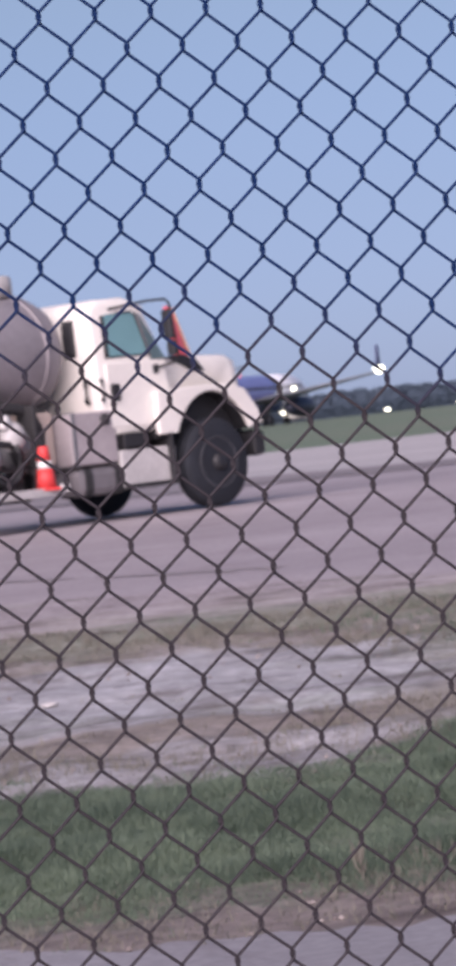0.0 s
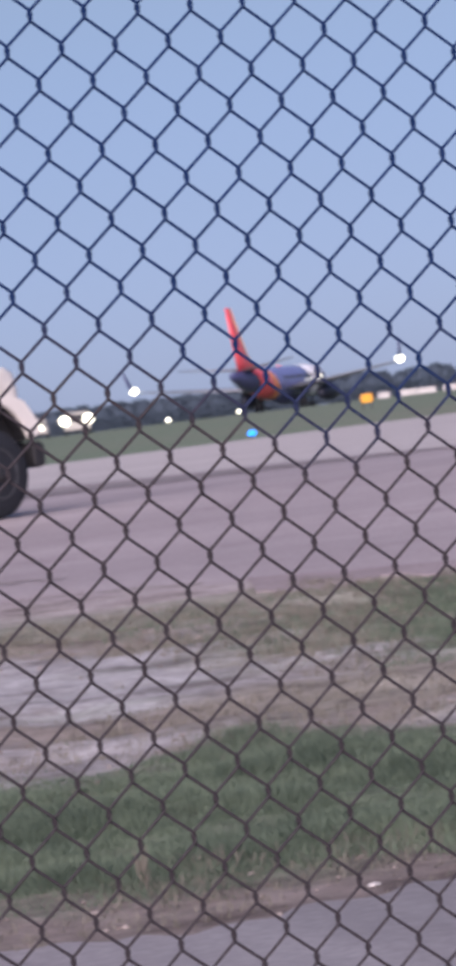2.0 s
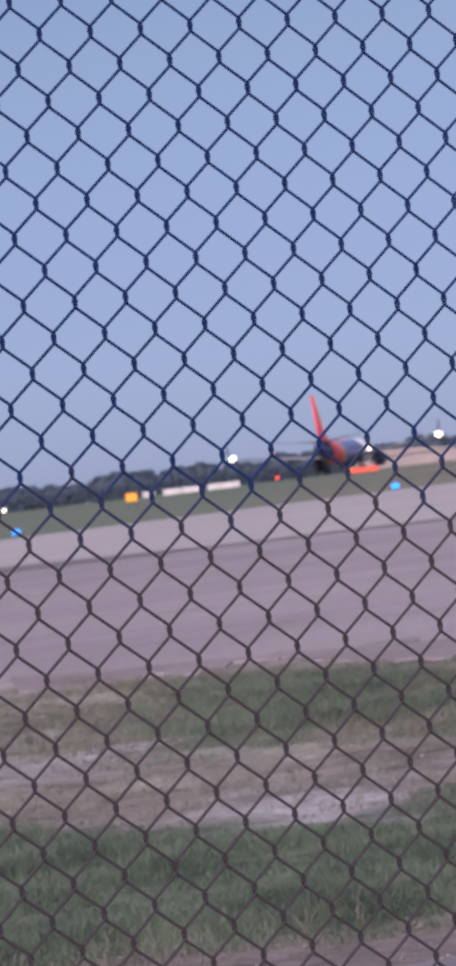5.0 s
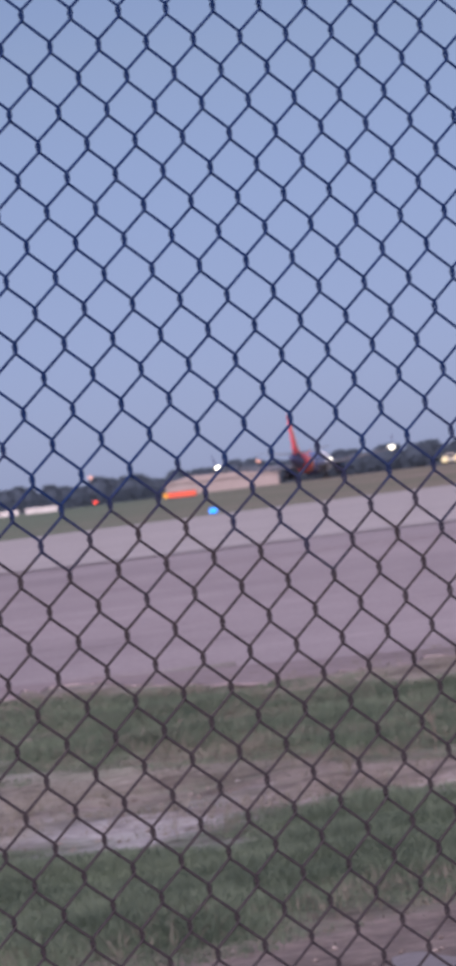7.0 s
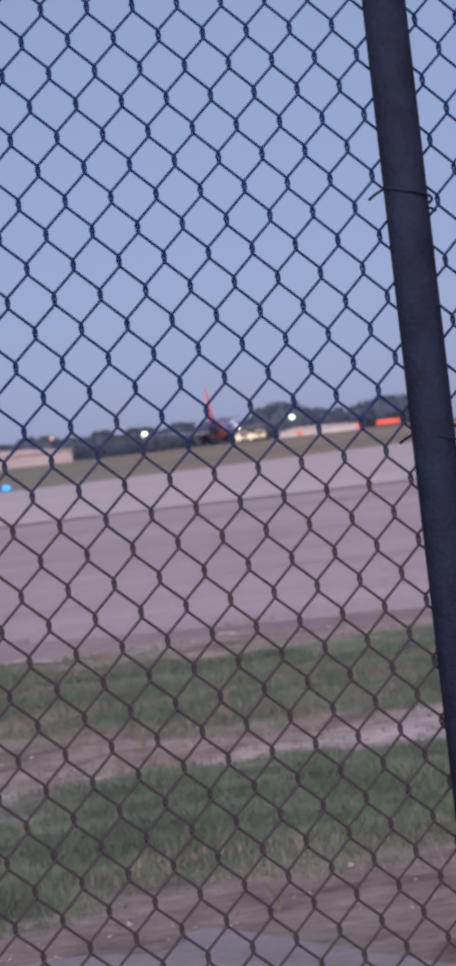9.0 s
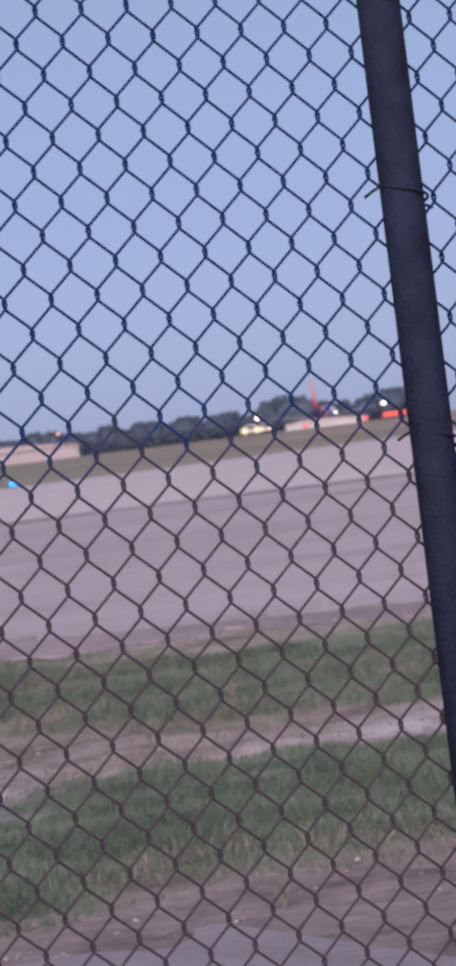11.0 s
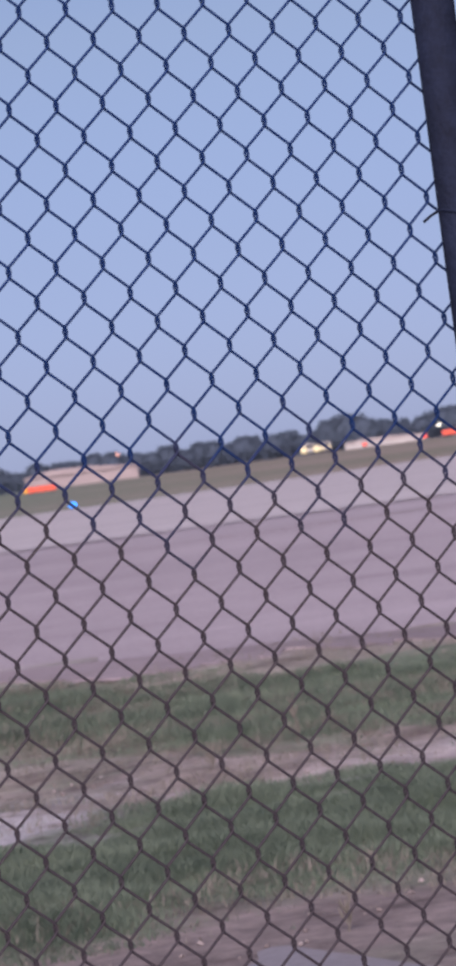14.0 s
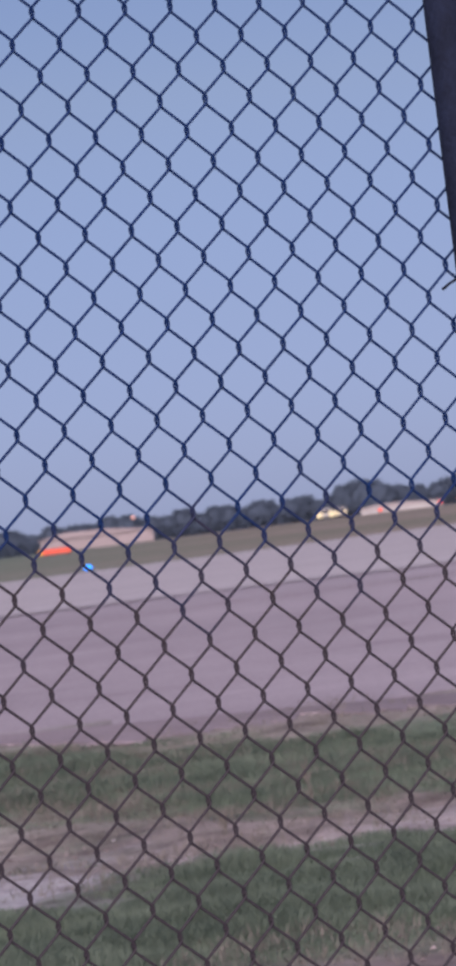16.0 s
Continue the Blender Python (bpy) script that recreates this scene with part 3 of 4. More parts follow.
part("rear_window_frame", box((0.05, 0.22, 0.45), (-2.012, -0.61, 2.15), 0.024), M["black"], truck)
# door with seams, handles, steps
part("door", prism([(-1.84, 1.06), (-1.84, 1.82), (-0.70, 1.82), (-0.70, 1.06)], -1.034, -1.0, 0.016), M["white"], truck, "white cab door")
part("door_handle", box((0.16, 0.05, 0.20), (-1.72, -1.045, 1.48), 0.02), M["black"], truck, "black door handle recess")
part("grab_handle", tube([(-1.97, -1.03, 1.4), (-1.98, -1.07, 1.42), (-1.98, -1.07, 1.62), (-1.97, -1.03, 1.64)], 0.022, 8), M["black"], truck, "black grab handle", True)
part("rear_grab_handle", tube([(-2.05, -0.86, 1.38), (-2.10, -0.88, 1.4), (-2.10, -0.88, 1.62), (-2.05, -0.86, 1.64)], 0.03, 8), M["black"], truck, "", True)
part("roof_visor", prism([(-1.3, 2.56), (-0.93, 2.42), (-0.80, 2.46), (-1.25, 2.60)], -0.86, 0.86, 0.01), M["grime"], truck)
part("exhaust_pipe", tube([(-2.18, 0.78, 0.8), (-2.18, 0.78, 2.9)], 0.06, 12), M["steel"], truck, "", True)
# hood with sloping nose and flared wings
rings = []
for x, half, top, low in ((-0.50, 0.90, 1.82, 1.05), (-0.46, 0.90, 1.82, 1.40), (-0.2, 0.90, 1.84, 1.405), (0.3, 0.88, 1.84, 1.405), (0.66, 0.86, 1.825, 1.40), (0.70, 0.86, 1.82, 1.02), (0.80, 0.84, 1.79, 1.0), (0.85, 0.81, 1.68, 0.95), (0.88, 0.78, 1.4, 0.9), (0.88, 0.7, 0.8, 0.78)):
    ring = []
    for u, w in ((-1, 0), (-1, 0.78), (-0.97, 0.93), (-0.84, 0.995), (0, 1.02), (0.84, 0.995), (0.97, 0.93), (1, 0.78), (1, 0)):
        ring.append((x, half * u, low + (top - low) * w))
    rings.append(ring)
part("hood", loft(rings), M["white"], truck, "white sloping hood", True)
part("hood_patch", prism([(-0.42, 1.85), (-0.02, 1.66), (0.20, 1.64), (0.08, 1.78), (-0.14, 1.86)], -0.93, -0.88, 0.012), M["black"], truck, "dark patch on the side of the hood")
part("cowl_vent", box((0.2, 1.1, 0.03), (-0.52, 0, 1.835), 0.01), M["black"], truck)
for side in (-1, 1):
    n = 14
    inner = [(0.06 + 0.66 * math.cos(a), 0.62 + 0.77 * math.sin(a)) for a in [math.pi * (0.12 + 0.75 * k / n) for k in range(n + 1)]]
    outline = [(-0.84, 0.93), (-0.86, 1.1), (-0.84, 1.44), (-0.1, 1.47), (0.42, 1.46), (0.64, 1.38), (0.84, 1.12), (0.87, 0.97), (0.83, 0.95)]
    part("wing", prism(outline + inner, side * 1.05, side * 1.13, 0.02), M["white"], truck, "white front wing over the wheel")
    part("wing_top", prism([(-0.84, 1.41), (-0.84, 1.44), (-0.1, 1.47), (0.42, 1.46), (0.64, 1.38), (0.84, 1.12), (0.81, 1.10), (0.61, 1.35), (0.40, 1.425), (-0.1, 1.435)], side * 0.80, side * 1.045), M["white"], truck)
    lining = [(0.06 + (x - 0.06) * 0.99, z * 0.992) for x, z in inner]
    part("wheel_well", prism(lining + [(-0.50, 0.5), (0.60, 0.5)], side * 0.62, side * 0.85), M["black"], truck, "black inside of the wheel arch")
    part("arch_lining", prism([(x * 0.97, z - 0.045) for x, z in outline] + lining, side * 0.852, side * 1.046), M["black"], truck)
    part("mud_flap", box((0.04, 0.42, 0.62), (-0.66, side * 0.92, 0.66), 0.01), M["black"], truck, "black rubber mud flap")
    part("headlamp", box((0.12, 0.26, 0.18), (0.74, side * 0.88, 1.06), 0.04), M["reflect"], truck, "headlamp")
part("bumper", prism([(0.78, 0.55), (0.90, 0.58), (0.90, 0.84), (0.80, 0.88), (0.72, 0.84), (0.72, 0.57)], -1.12, 1.12, 0.025), M["black"], truck, "dark steel front bumper")
part("bumper_bracket", box((0.3, 0.12, 0.12), (0.55, -0.6, 0.86), 0.02), M["chassis"], truck)
part("grille", box((0.05, 0.7, 0.5), (0.88, 0, 1.22), 0.02), M["black"], truck)
# step box, tool box, tanks on the near side
for side in (-1, 1):
    part("step_plate", box((0.44, 0.34, 0.17), (-1.46, side * 0.9, 0.90), 0.015), M["black"], truck, "black cab step recess")
    part("step_box", box((1.06, 0.42, 0.44), (-1.22, side * 0.84, 0.575), 0.03), M["grime"], truck, "off-white step box below the cab")
    part("lower_step", box((1.02, 0.1, 0.06), (-1.2, side * 1.02, 0.36), 0.012), M["chassis"], truck)
    part("tool_box", box((0.72, 0.5, 0.62), (-2.30, side * 0.78, 0.97), 0.03), M["toolbox"], truck, "mauve-grey tool box behind the cab")
    part("filler_cap", turned([(0, 0), (0, 0.07), (0.05, 0.065), (0.05, 0)], "y", 20, (-2.12, side * 1.03 - 0.025, 1.18)), M["chassis"], truck, "", True)
    part("fuel_tank", box((0.80, 0.46, 0.34), (-2.22, side * 0.80, 0.47), 0.09), M["fuel"], truck, "boxy grey fuel tank with rounded edges")
    for k in (-0.24, 0.24):
        part("tank_strap", box((0.05, 0.475, 0.355), (-2.22 + k, side * 0.80, 0.47), 0.09), M["chassis"], truck)
part("box_strap", box((0.05, 0.52, 0.64), (-2.62, -0.78, 0.97), 0.008), M["steel"], truck)
# mirrors
for side in (-1, 1):
    part("mirror_arm", tube([(-1.60, side * 0.95, 2.46), (-1.0, side * 1.10, 2.52), (-0.76, side * 1.19, 2.52), (-0.70, side * 1.20, 2.47), (-0.61, side * 1.20, 1.84), (-0.66, side * 1.17, 1.77), (-0.86, side * 1.02, 1.72)], 0.016, 8), M["black"], truck, "black tubular mirror arm", True)
    part("mirror", box((0.09, 0.15, 0.36), (-0.75, side * 1.19, 2.22), 0.035), M["black"], truck, "black door mirror")
    part("lower_mirror", box((0.08, 0.14, 0.18), (-0.72, side * 1.20, 1.94), 0.03), M["black"], truck)
    part("arm_foot", box((0.12, 0.06, 0.12), (-0.90, side * 1.02, 1.71), 0.025), M["black"], truck)
# tank body
prof = [(-7.2, 0.0), (-7.2, 0.45), (-7.12, 0.66), (-6.98, 0.73), (-2.62, 0.73), (-2.46, 0.66), (-2.38, 0.45), (-2.36, 0.0)]
bm = turned(prof, "x", 44, (0, 0, 0))
for v in bm.verts:
    v.co.y *= 1.22
    v.co.z += 2.03
part("tank", bm, M["tank"], truck, "dull grey elliptical tank", True)
for x in (-2.75, -4.0, -5.3, -6.8):
    bm = turned([(x - 0.03, 0.70), (x - 0.03, 0.74), (x + 0.03, 0.74), (x + 0.03, 0.70)], "x", 44)
    for v in bm.verts:
        v.co.y *= 1.22
        v.co.z += 2.03
    part("tank_band", bm, M["tank"], truck, "", True)
    part("tank_saddle", box((0.2, 1.3, 0.42), (x, 0, 1.17), 0.02), M["chassis"], truck)
part("manhole", turned([(2.7, 0), (2.7, 0.3), (2.92, 0.3), (2.95, 0.26), (2.95, 0)], "z", 24, (-2.90, -0.1, 0.02)), M["grime"], truck, "raised hatch on top of the tank", True)
part("top_box", box((1.2, 0.8, 0.16), (-4.3, 0, 2.8), 0.03), M["grime"], truck)
# side deck with pump gear
part("side_deck", box((3.0, 0.62, 0.05), (-4.55, -0.90, 0.40), 0.01), M["steel"], truck, "pale steel side platform")
part("deck_edge", box((3.0, 0.03, 0.1), (-4.55, -1.22, 0.41), 0.006), M["grime"], truck)
part("pump", turned([(-0.25, 0), (-0.25, 0.17), (-0.1, 0.23), (0.1, 0.23), (0.25, 0.17), (0.25, 0)], "x", 20, (-3.25, -0.72, 0.95)), M["steel"], truck, "grey pump casing", True)
part("valve_body", ball(0.17, (-3.5, -0.95, 1.08), (1, 0.8, 1.1)), M["grime"], truck, "", True)
part("pipe", tube([(-3.0, -0.7, 1.3), (-3.0, -0.85, 1.0), (-3.0, -0.9, 0.7), (-3.15, -0.95, 0.5)], 0.055, 10), M["chassis"], truck, "", True)
part("pipe", tube([(-3.9, -0.8, 1.45), (-3.45, -0.85, 1.42), (-3.1, -0.82, 1.36), (-2.95, -0.8, 1.1), (-2.95, -0.8, 0.6)], 0.07, 10), M["chassis"], truck, "", True)
part("hose", tube([(-3.7 + 0.24 * math.cos(k * 0.6), -0.92 - 0.004 * k, 0.78 + 0.24 * math.sin(k * 0.6)) for k in range(34)], 0.035, 8), M["black"], truck, "coiled black hose", True)
part("gauge", turned([(0, 0), (0, 0.09), (-0.05, 0.09), (-0.05, 0)], "y", 20, (-3.65, -0.98, 1.25)), M["reflect"], truck, "round gauge", True)
part("valve_wheel", turned([(0, 0.12), (0, 0.15), (-0.03, 0.15), (-0.03, 0.12)], "y", 20, (-3.95, -1.05, 0.86)), M["steel"], truck, "", True)
part("ladder_rail", tube([(-4.6, -0.98, 0.5), (-4.6, -0.98, 2.6)], 0.025, 8), M["steel"], truck, "", True)
part("gear_cabinet", box((0.42, 0.34, 0.62), (-2.92, -0.62, 1.02), 0.03), M["cream"], truck, "cream-coloured gear cabinet")
part("reel_frame", box((0.06, 0.30, 0.72), (-3.18, -0.86, 1.06), 0.015), M["chassis"], truck)
part("reflector", box((0.14, 0.02, 0.09), (-3.05, -1.245, 0.44), 0.004), M["reflect"], truck)

# a short day cab, and the tank set close behind it
CAB = {"cab", "side_window", "vent_window", "window_seal", "window_post", "windscreen", "rear_window", "rear_window_frame", "door", "door_handle", "grab_handle",
       "rear_grab_handle", "roof_visor", "mirror_arm", "mirror", "lower_mirror", "arm_foot", "step_plate", "step_box", "lower_step"}
REAR = {"tool_box", "filler_cap", "fuel_tank", "tank_strap", "box_strap", "tank", "tank_band", "tank_saddle", "manhole", "top_box", "side_deck", "deck_edge", "pump",
        "valve_body", "pipe", "hose", "gauge", "valve_wheel", "ladder_rail", "gear_cabinet", "reel_frame", "reflector", "exhaust_pipe"}
for ob in list(truck.children):
    kind = ob.name.split(".")[0]
    if kind in CAB:
        ob.data.transform(Matrix.Translation((0.043, 0, 0)) @ Matrix.Diagonal((0.85, 1, 1, 1)))
    elif kind in REAR:
        ob.data.transform(Matrix.Translation((0.48, 0, 0)))
truck.scale = (0.908, 0.908, 0.908)

# traffic cone on the deck
HEAD = 27.0
cone_at = Matrix.Translation((11.78, 39.22, 0.512)) @ Matrix.Rotation(radians(HEAD), 4, "Z") @ Vector((-2.50, -1.04, 0.388))
cone = thing("traffic_cone", Matrix.Translation(cone_at), "orange traffic cone with a white band on the truck deck", "cone")
part("cone_base", box((0.25, 0.25, 0.03), (0, 0, 0.015), 0.01), M["orange"], cone)
part("cone_body", turned([(0.02, 0), (0.02, 0.105), (0.23, 0.082), (0.23, 0)], "z", 24), M["orange"], cone, "", True)
part("cone_band", turned([(0.232, 0), (0.232, 0.084), (0.31, 0.074), (0.31, 0)], "z", 24), M["reflect"], cone, "white reflective band", True)
part("cone_tip", turned([(0.312, 0), (0.312, 0.073), (0.45, 0.056), (0.465, 0.04), (0.465, 0)], "z", 24), M["orange"], cone, "", True)

# ---- airliner ----
liner = thing("airliner", pose(0, 0, 0), "twin-engine jet airliner, blue body, red and orange tail", "aeroplane")


def body_ring(x, slant=0.0, n=28):
    """Fuselage section; slant shifts the top forward along the body."""
    if x < 13.0:
        u = max(0.0, (x + 0.6) / 13.6)
        r = 0.25 + (1.88 - 0.25) * math.sin(min(1, u) * math.pi / 2) ** 0.85
        zc = 4.55 - 1.25 * math.sin(min(1, u) * math.pi / 2)
    elif x > 27.5:
        u = min(1.0, (x - 27.5) / 5.6)
        r = 1.88 * math.sqrt(max(0.004, 1 - u ** 2.1))
        zc = 3.3 - 0.45 * u * u
    else:
        r, zc = 1.88, 3.3
    ring = []
    for k in range(n):
        a = 2 * math.pi * k / n
        z = r * math.sin(a)
        ring.append((x + slant * z, r * math.cos(a), zc + 1.05 * z))
    return ring


def body(name, sections, mat, label):
    return part(name, loft([body_ring(x, s) for x, s in sections]), mat, liner, label, True)


body("tail_cone", [(-0.6, 0), (0.5, 0), (2.5, -0.15), (4.5, -0.5), (5.6, -0.9)], M["navy"], "dark blue tail cone")
body("red_band", [(5.6, -0.9), (7, -0.9), (8.6, -0.9), (9.6, -0.9)], M["red"], "slanted red band round the rear body")
body("orange_band", [(9.6, -0.9), (10.4, -0.9), (11.2, -0.9)], M["amber"], "slanted orange band round the rear body")
body("fuselage", [(11.2, -0.9), (12.6, -0.6), (15, -0.2), (18, 0), (21, -0.2), (23.4, -0.5)], M["blue"], "blue fuselage")
# sky sheen on the front of the body, painted as a paler section
body("nose_section", [(23.4, -0.5), (27.5, -0.3), (29, 0), (30.5, 0), (31.8, 0), (32.6, 0), (33.0, 0)], M["sky_sheen"], "nose section with the sky sheen put into its pale colour")
part("belly", turned([(13.5, 0.0), (14.5, 1.0), (17, 1.35), (21, 1.3), (23, 0.9), (24, 0.0)], "x", 20, (0, 0, 2.1)), M["navy"], liner, "", True)


def surface(points, thick, mat, name, label=""):
    """A wing-like plate: rows of (lead, trail, across, up) with rounded section."""
    rings = []
    for lead, trail, y, z, t in points:
        c = lead - trail
        ring = [(lead, y, z), (lead - 0.15 * c, y, z + t * 0.8), (lead - 0.4 * c, y, z + t), (trail, y, z), (lead - 0.4 * c, y, z - t * 0.7), (lead - 0.15 * c, y, z - t * 0.6)]
        rings.append(ring)
    return part(name, loft(rings), mat, liner, label, True)


for side in (-1, 1):
    w = surface([(22.5, 14.2, side * 1.2, 2.55, 0.5), (19.6, 14.0, side * 5.6, 2.95, 0.33), (12.6, 10.8, side * 16.6, 4.1, 0.1)], 0.3, M["wing"], "wing", "grey swept wing")
    rings = []
    for x0, x1, y, z in ((12.6, 10.8, 16.6, 4.1), (11.9, 10.5, 17.05, 4.6), (10.6, 9.7, 17.5, 6.7)):
        rings.append([(x0, side * y, z), (0.5 * (x0 + x1), side * (y + 0.05), z), (x1, side * y, z), (0.5 * (x0 + x1), side * (y - 0.05), z)])
    part("winglet", loft(rings), M["navy"], liner, "dark blue winglet", True)
    part("wingtip_light", ball(0.55, (11.7, side * 16.9, 4.35), (1.2, 1, 0.8)), M["lamp_white"], liner, "glowing white wingtip light", True)
    surface([(5.6, 2.0, side * 0.4, 5.15, 0.2), (2.0, 0.6, side * 7.1, 5.95, 0.07)], 0.15, M["wing"], "tailplane", "grey tailplane")
    part("engine", turned([(16.8, 0.35), (17.2, 0.62), (18.6, 0.9), (20.4, 1.06), (21.6, 1.02), (22.0, 0.9), (21.8, 0.8), (20.5, 0.0)], "x", 26, (0, side * 4.9, 1.62)), M["engine"], liner, "dark engine nacelle", True)
    part("pylon", box((3.4, 0.22, 0.7), (18.2, side * 4.9, 2.7), 0.08), M["engine"], liner)
    part("gear_leg", tube([(16.4, side * 2.86, 2.4), (16.4, side * 2.86, 0.55)], 0.16, 10), M["dark"], liner, "", True)
    for o in (-0.32, 0.32):
        part("gear_wheel", turned([(-0.16, 0.2), (-0.17, 0.45), (-0.1, 0.56), (0.1, 0.56), (0.17, 0.45), (0.16, 0.2)], "y", 20, (16.4, side * 2.86 + o, 0.56)), M["rubber"], liner, "", True)
    part("landing_light", ball(0.30, (26.2, side * 1.98, 3.5), (1, 1, 1)), M["lamp_white"], liner, "", True)
part("gear_leg", tube([(28.4, 0, 2.0), (28.4, 0, 0.4)], 0.12, 10), M["dark"], liner, "", True)
for o in (-0.2, 0.2):
    part("gear_wheel", turned([(-0.1, 0.15), (-0.11, 0.3), (-0.06, 0.36), (0.06, 0.36), (0.11, 0.3), (0.1, 0.15)], "y", 18, (28.4, o, 0.36)), M["rubber"], liner, "", True)
fin = []
for lead, trail, z, t in ((10.8, 1.9, 5.0, 0.16), (7.2, 1.7, 6.1, 0.2), (5.9, 1.4, 7.2, 0.18), (2.1, 0.0, 12.45, 0.09), (1.8, 0.1, 12.55, 0.03)):
    c = lead - trail
    fin.append([(lead, 0, z), (lead - 0.2 * c, t, z), (lead - 0.5 * c, t, z), (trail, 0, z), (lead - 0.5 * c, -t, z), (lead - 0.2 * c, -t, z)])
part("fin", loft(fin), M["red"], liner, "tall red fin", True)
stripe = []
for lead, trail, z, t in ((9.0, 1.9, 5.6, 0.19), (7.2, 1.7, 6.1, 0.22), (5.9, 1.4, 7.2, 0.2), (2.1, 0.0, 12.45, 0.105)):
    c = lead - trail
    stripe.append([(lead + 0.06, 0, z), (lead - 0.1 * c, t, z), (lead - 0.2 * c, t, z), (lead - 0.2 * c, -t, z), (lead - 0.1 * c, -t, z)])
part("fin_stripe", loft(stripe), M["stripe"], liner, "pale orange leading edge of the fin", True)
part("beacon", ball(0.16, (17, 0, 5.3)), M["lamp_red"], liner, "red beacon", True)
for k in range(26):
    for side in (-1, 1):
        part("cabin_window", box((0.27, 0.03, 0.36), (13.2 + 0.62 * k, side * 1.845, 3.85), 0.0), M["dark"], liner)

# ---- far side of the field ----


def facing(p):
    return math.degrees(math.atan2(-p.x, p.y))


def stand(p, name, label, category, group="", turn=0.0):
    return thing(name, Matrix.Translation(p) @ Matrix.Rotation(radians(facing(p) + turn), 4, "Z"), label, category, group)


def taxi_light(az, dist):
    t = stand(spot(az, dist), "taxiway_light", "low blue taxiway edge light on the grass edge", "light", "taxiway edge lights")
    part("stem", tube([(0, 0, -0.02), (0, 0, 0.07)], 0.04, 10), M["dark"], t, "", True)
    part("collar", turned([(0.04, 0), (0.04, 0.10), (0.08, 0.11), (0.08, 0)], "z", 16), M["dark"], t, "", True)
    part("lens", turned([(0.08, 0), (0.08, 0.13), (0.17, 0.16), (0.25, 0.13), (0.29, 0)], "z", 16), M["lamp_blue"], t, "glowing blue lens", True)


for az, dist in ((21.76, 135), (27.67, 142)):
    taxi_light(az, dist)


def sign(az, dist, wide, high, lift, mat, label, cap=None):
    s = stand(spot(az, dist), "taxiway_sign", label, "sign", "taxiway signs")
    part("cabinet", box((wide + 0.08, 0.22, high + 0.08), (0, 0, lift), 0.02), M["dark"], s)
    part("face", box((wide, 0.03, high), (0, -0.12, lift), 0.008), mat, s, "glowing sign face")
    if cap:
        part("end_panel", box((wide * 0.14, 0.03, high), (-wide * 0.58, -0.12, lift), 0.008), cap, s, "yellow end panel")
    for x in (-0.38, 0.38):
        part("leg", tube([(x * wide, 0, -0.05), (x * wide, 0, lift - high / 2)], 0.03, 8), M["dark"], s)
    return s


sign(23.59, 230, 0.70, 0.52, 0.68, M["sign_yellow"], "small glowing yellow taxiway sign on legs")
sign(27.22, 300, 2.3, 0.42, 0.5, M["sign_red"], "long glowing red taxiway sign with a yellow end", M["sign_yellow"])
sign(33.66, 420, 2.6, 0.52, 0.6, M["sign_red"], "long glowing red taxiway sign")


def barrier(az, dist, wide, high=0.62):
    b = stand(spot(az, dist), "barrier", "long white low barrier on the grass", "barrier", "white barriers")
    for k in range(max(1, round(wide / 2.4))):
        n = max(1, round(wide / 2.4))
        w = wide / n
        x = (k + 0.5) * w - wide / 2
        part("block", box((w - 0.05, 0.34, high), (x, 0, high / 2), 0.05), M["grime"], b)


for az, wide in ((23.86, 1.3), (24.38, 4.0), (25.03, 3.4)):
    barrier(az, 380, wide)


def shed(az, dist, wide, deep, high, rise, wall, label, doors=4):
    s = stand(spot(az, dist), "shed", label, "building")
    part("wall", box((wide, deep, high), (0, deep / 2, high / 2), 0.02), M[wall], s)
    part("roof", prism([(-wide / 2 - 0.4, high), (wide / 2 + 0.4, high), (wide / 2 + 0.4, high + 0.12), (wide * 0.1, high + rise), (-wide * 0.28, high + rise * 1.15), (-wide / 2 - 0.4, high + 0.12)], -0.4, deep + 0.4, 0.02), M["roof"] if wall != "tan" else M["tan"], s)
    for k in range(doors):
        x = (k + 0.5) * wide / doors - wide / 2
        d = part("door", box((wide / doors * 0.62, 0.08, high * 0.8), (x, -0.03, high * 0.4), 0.02), M[wall], s, "shed door")
        part("lintel", box((wide / doors * 0.66, 0.1, 0.12), (x, -0.05, high * 0.83), 0.01), M["roof"], s)
    return s


shed(27.86, 620, 19.0, 9, 2.0, 0.9, "tan", "low tan shed with a shallow roof on the grass")
shed(32.6, 900, 20.0, 9, 1.4, 0.6, "pale", "long low white shed before the trees")


def light_post(az, dist, high, mat, size, label, cat="light", head="lamp"):
    s = stand(spot(az, dist), "lamp_post", label, cat, "field lamps")
    part("pole", tube([(0, 0, -0.1), (0, 0, high)], [0.12, 0.07], 10), M["dark"], s, "", True)
    part("bracket", box((size * 1.3, 0.2, 0.12), (0, 0, high), 0.02), M["dark"], s)
    part(head, ball(size / 2, (0, -0.15, high + size * 0.3), (1.1, 0.6, 0.75)), mat, s, "glowing lamp head", True)


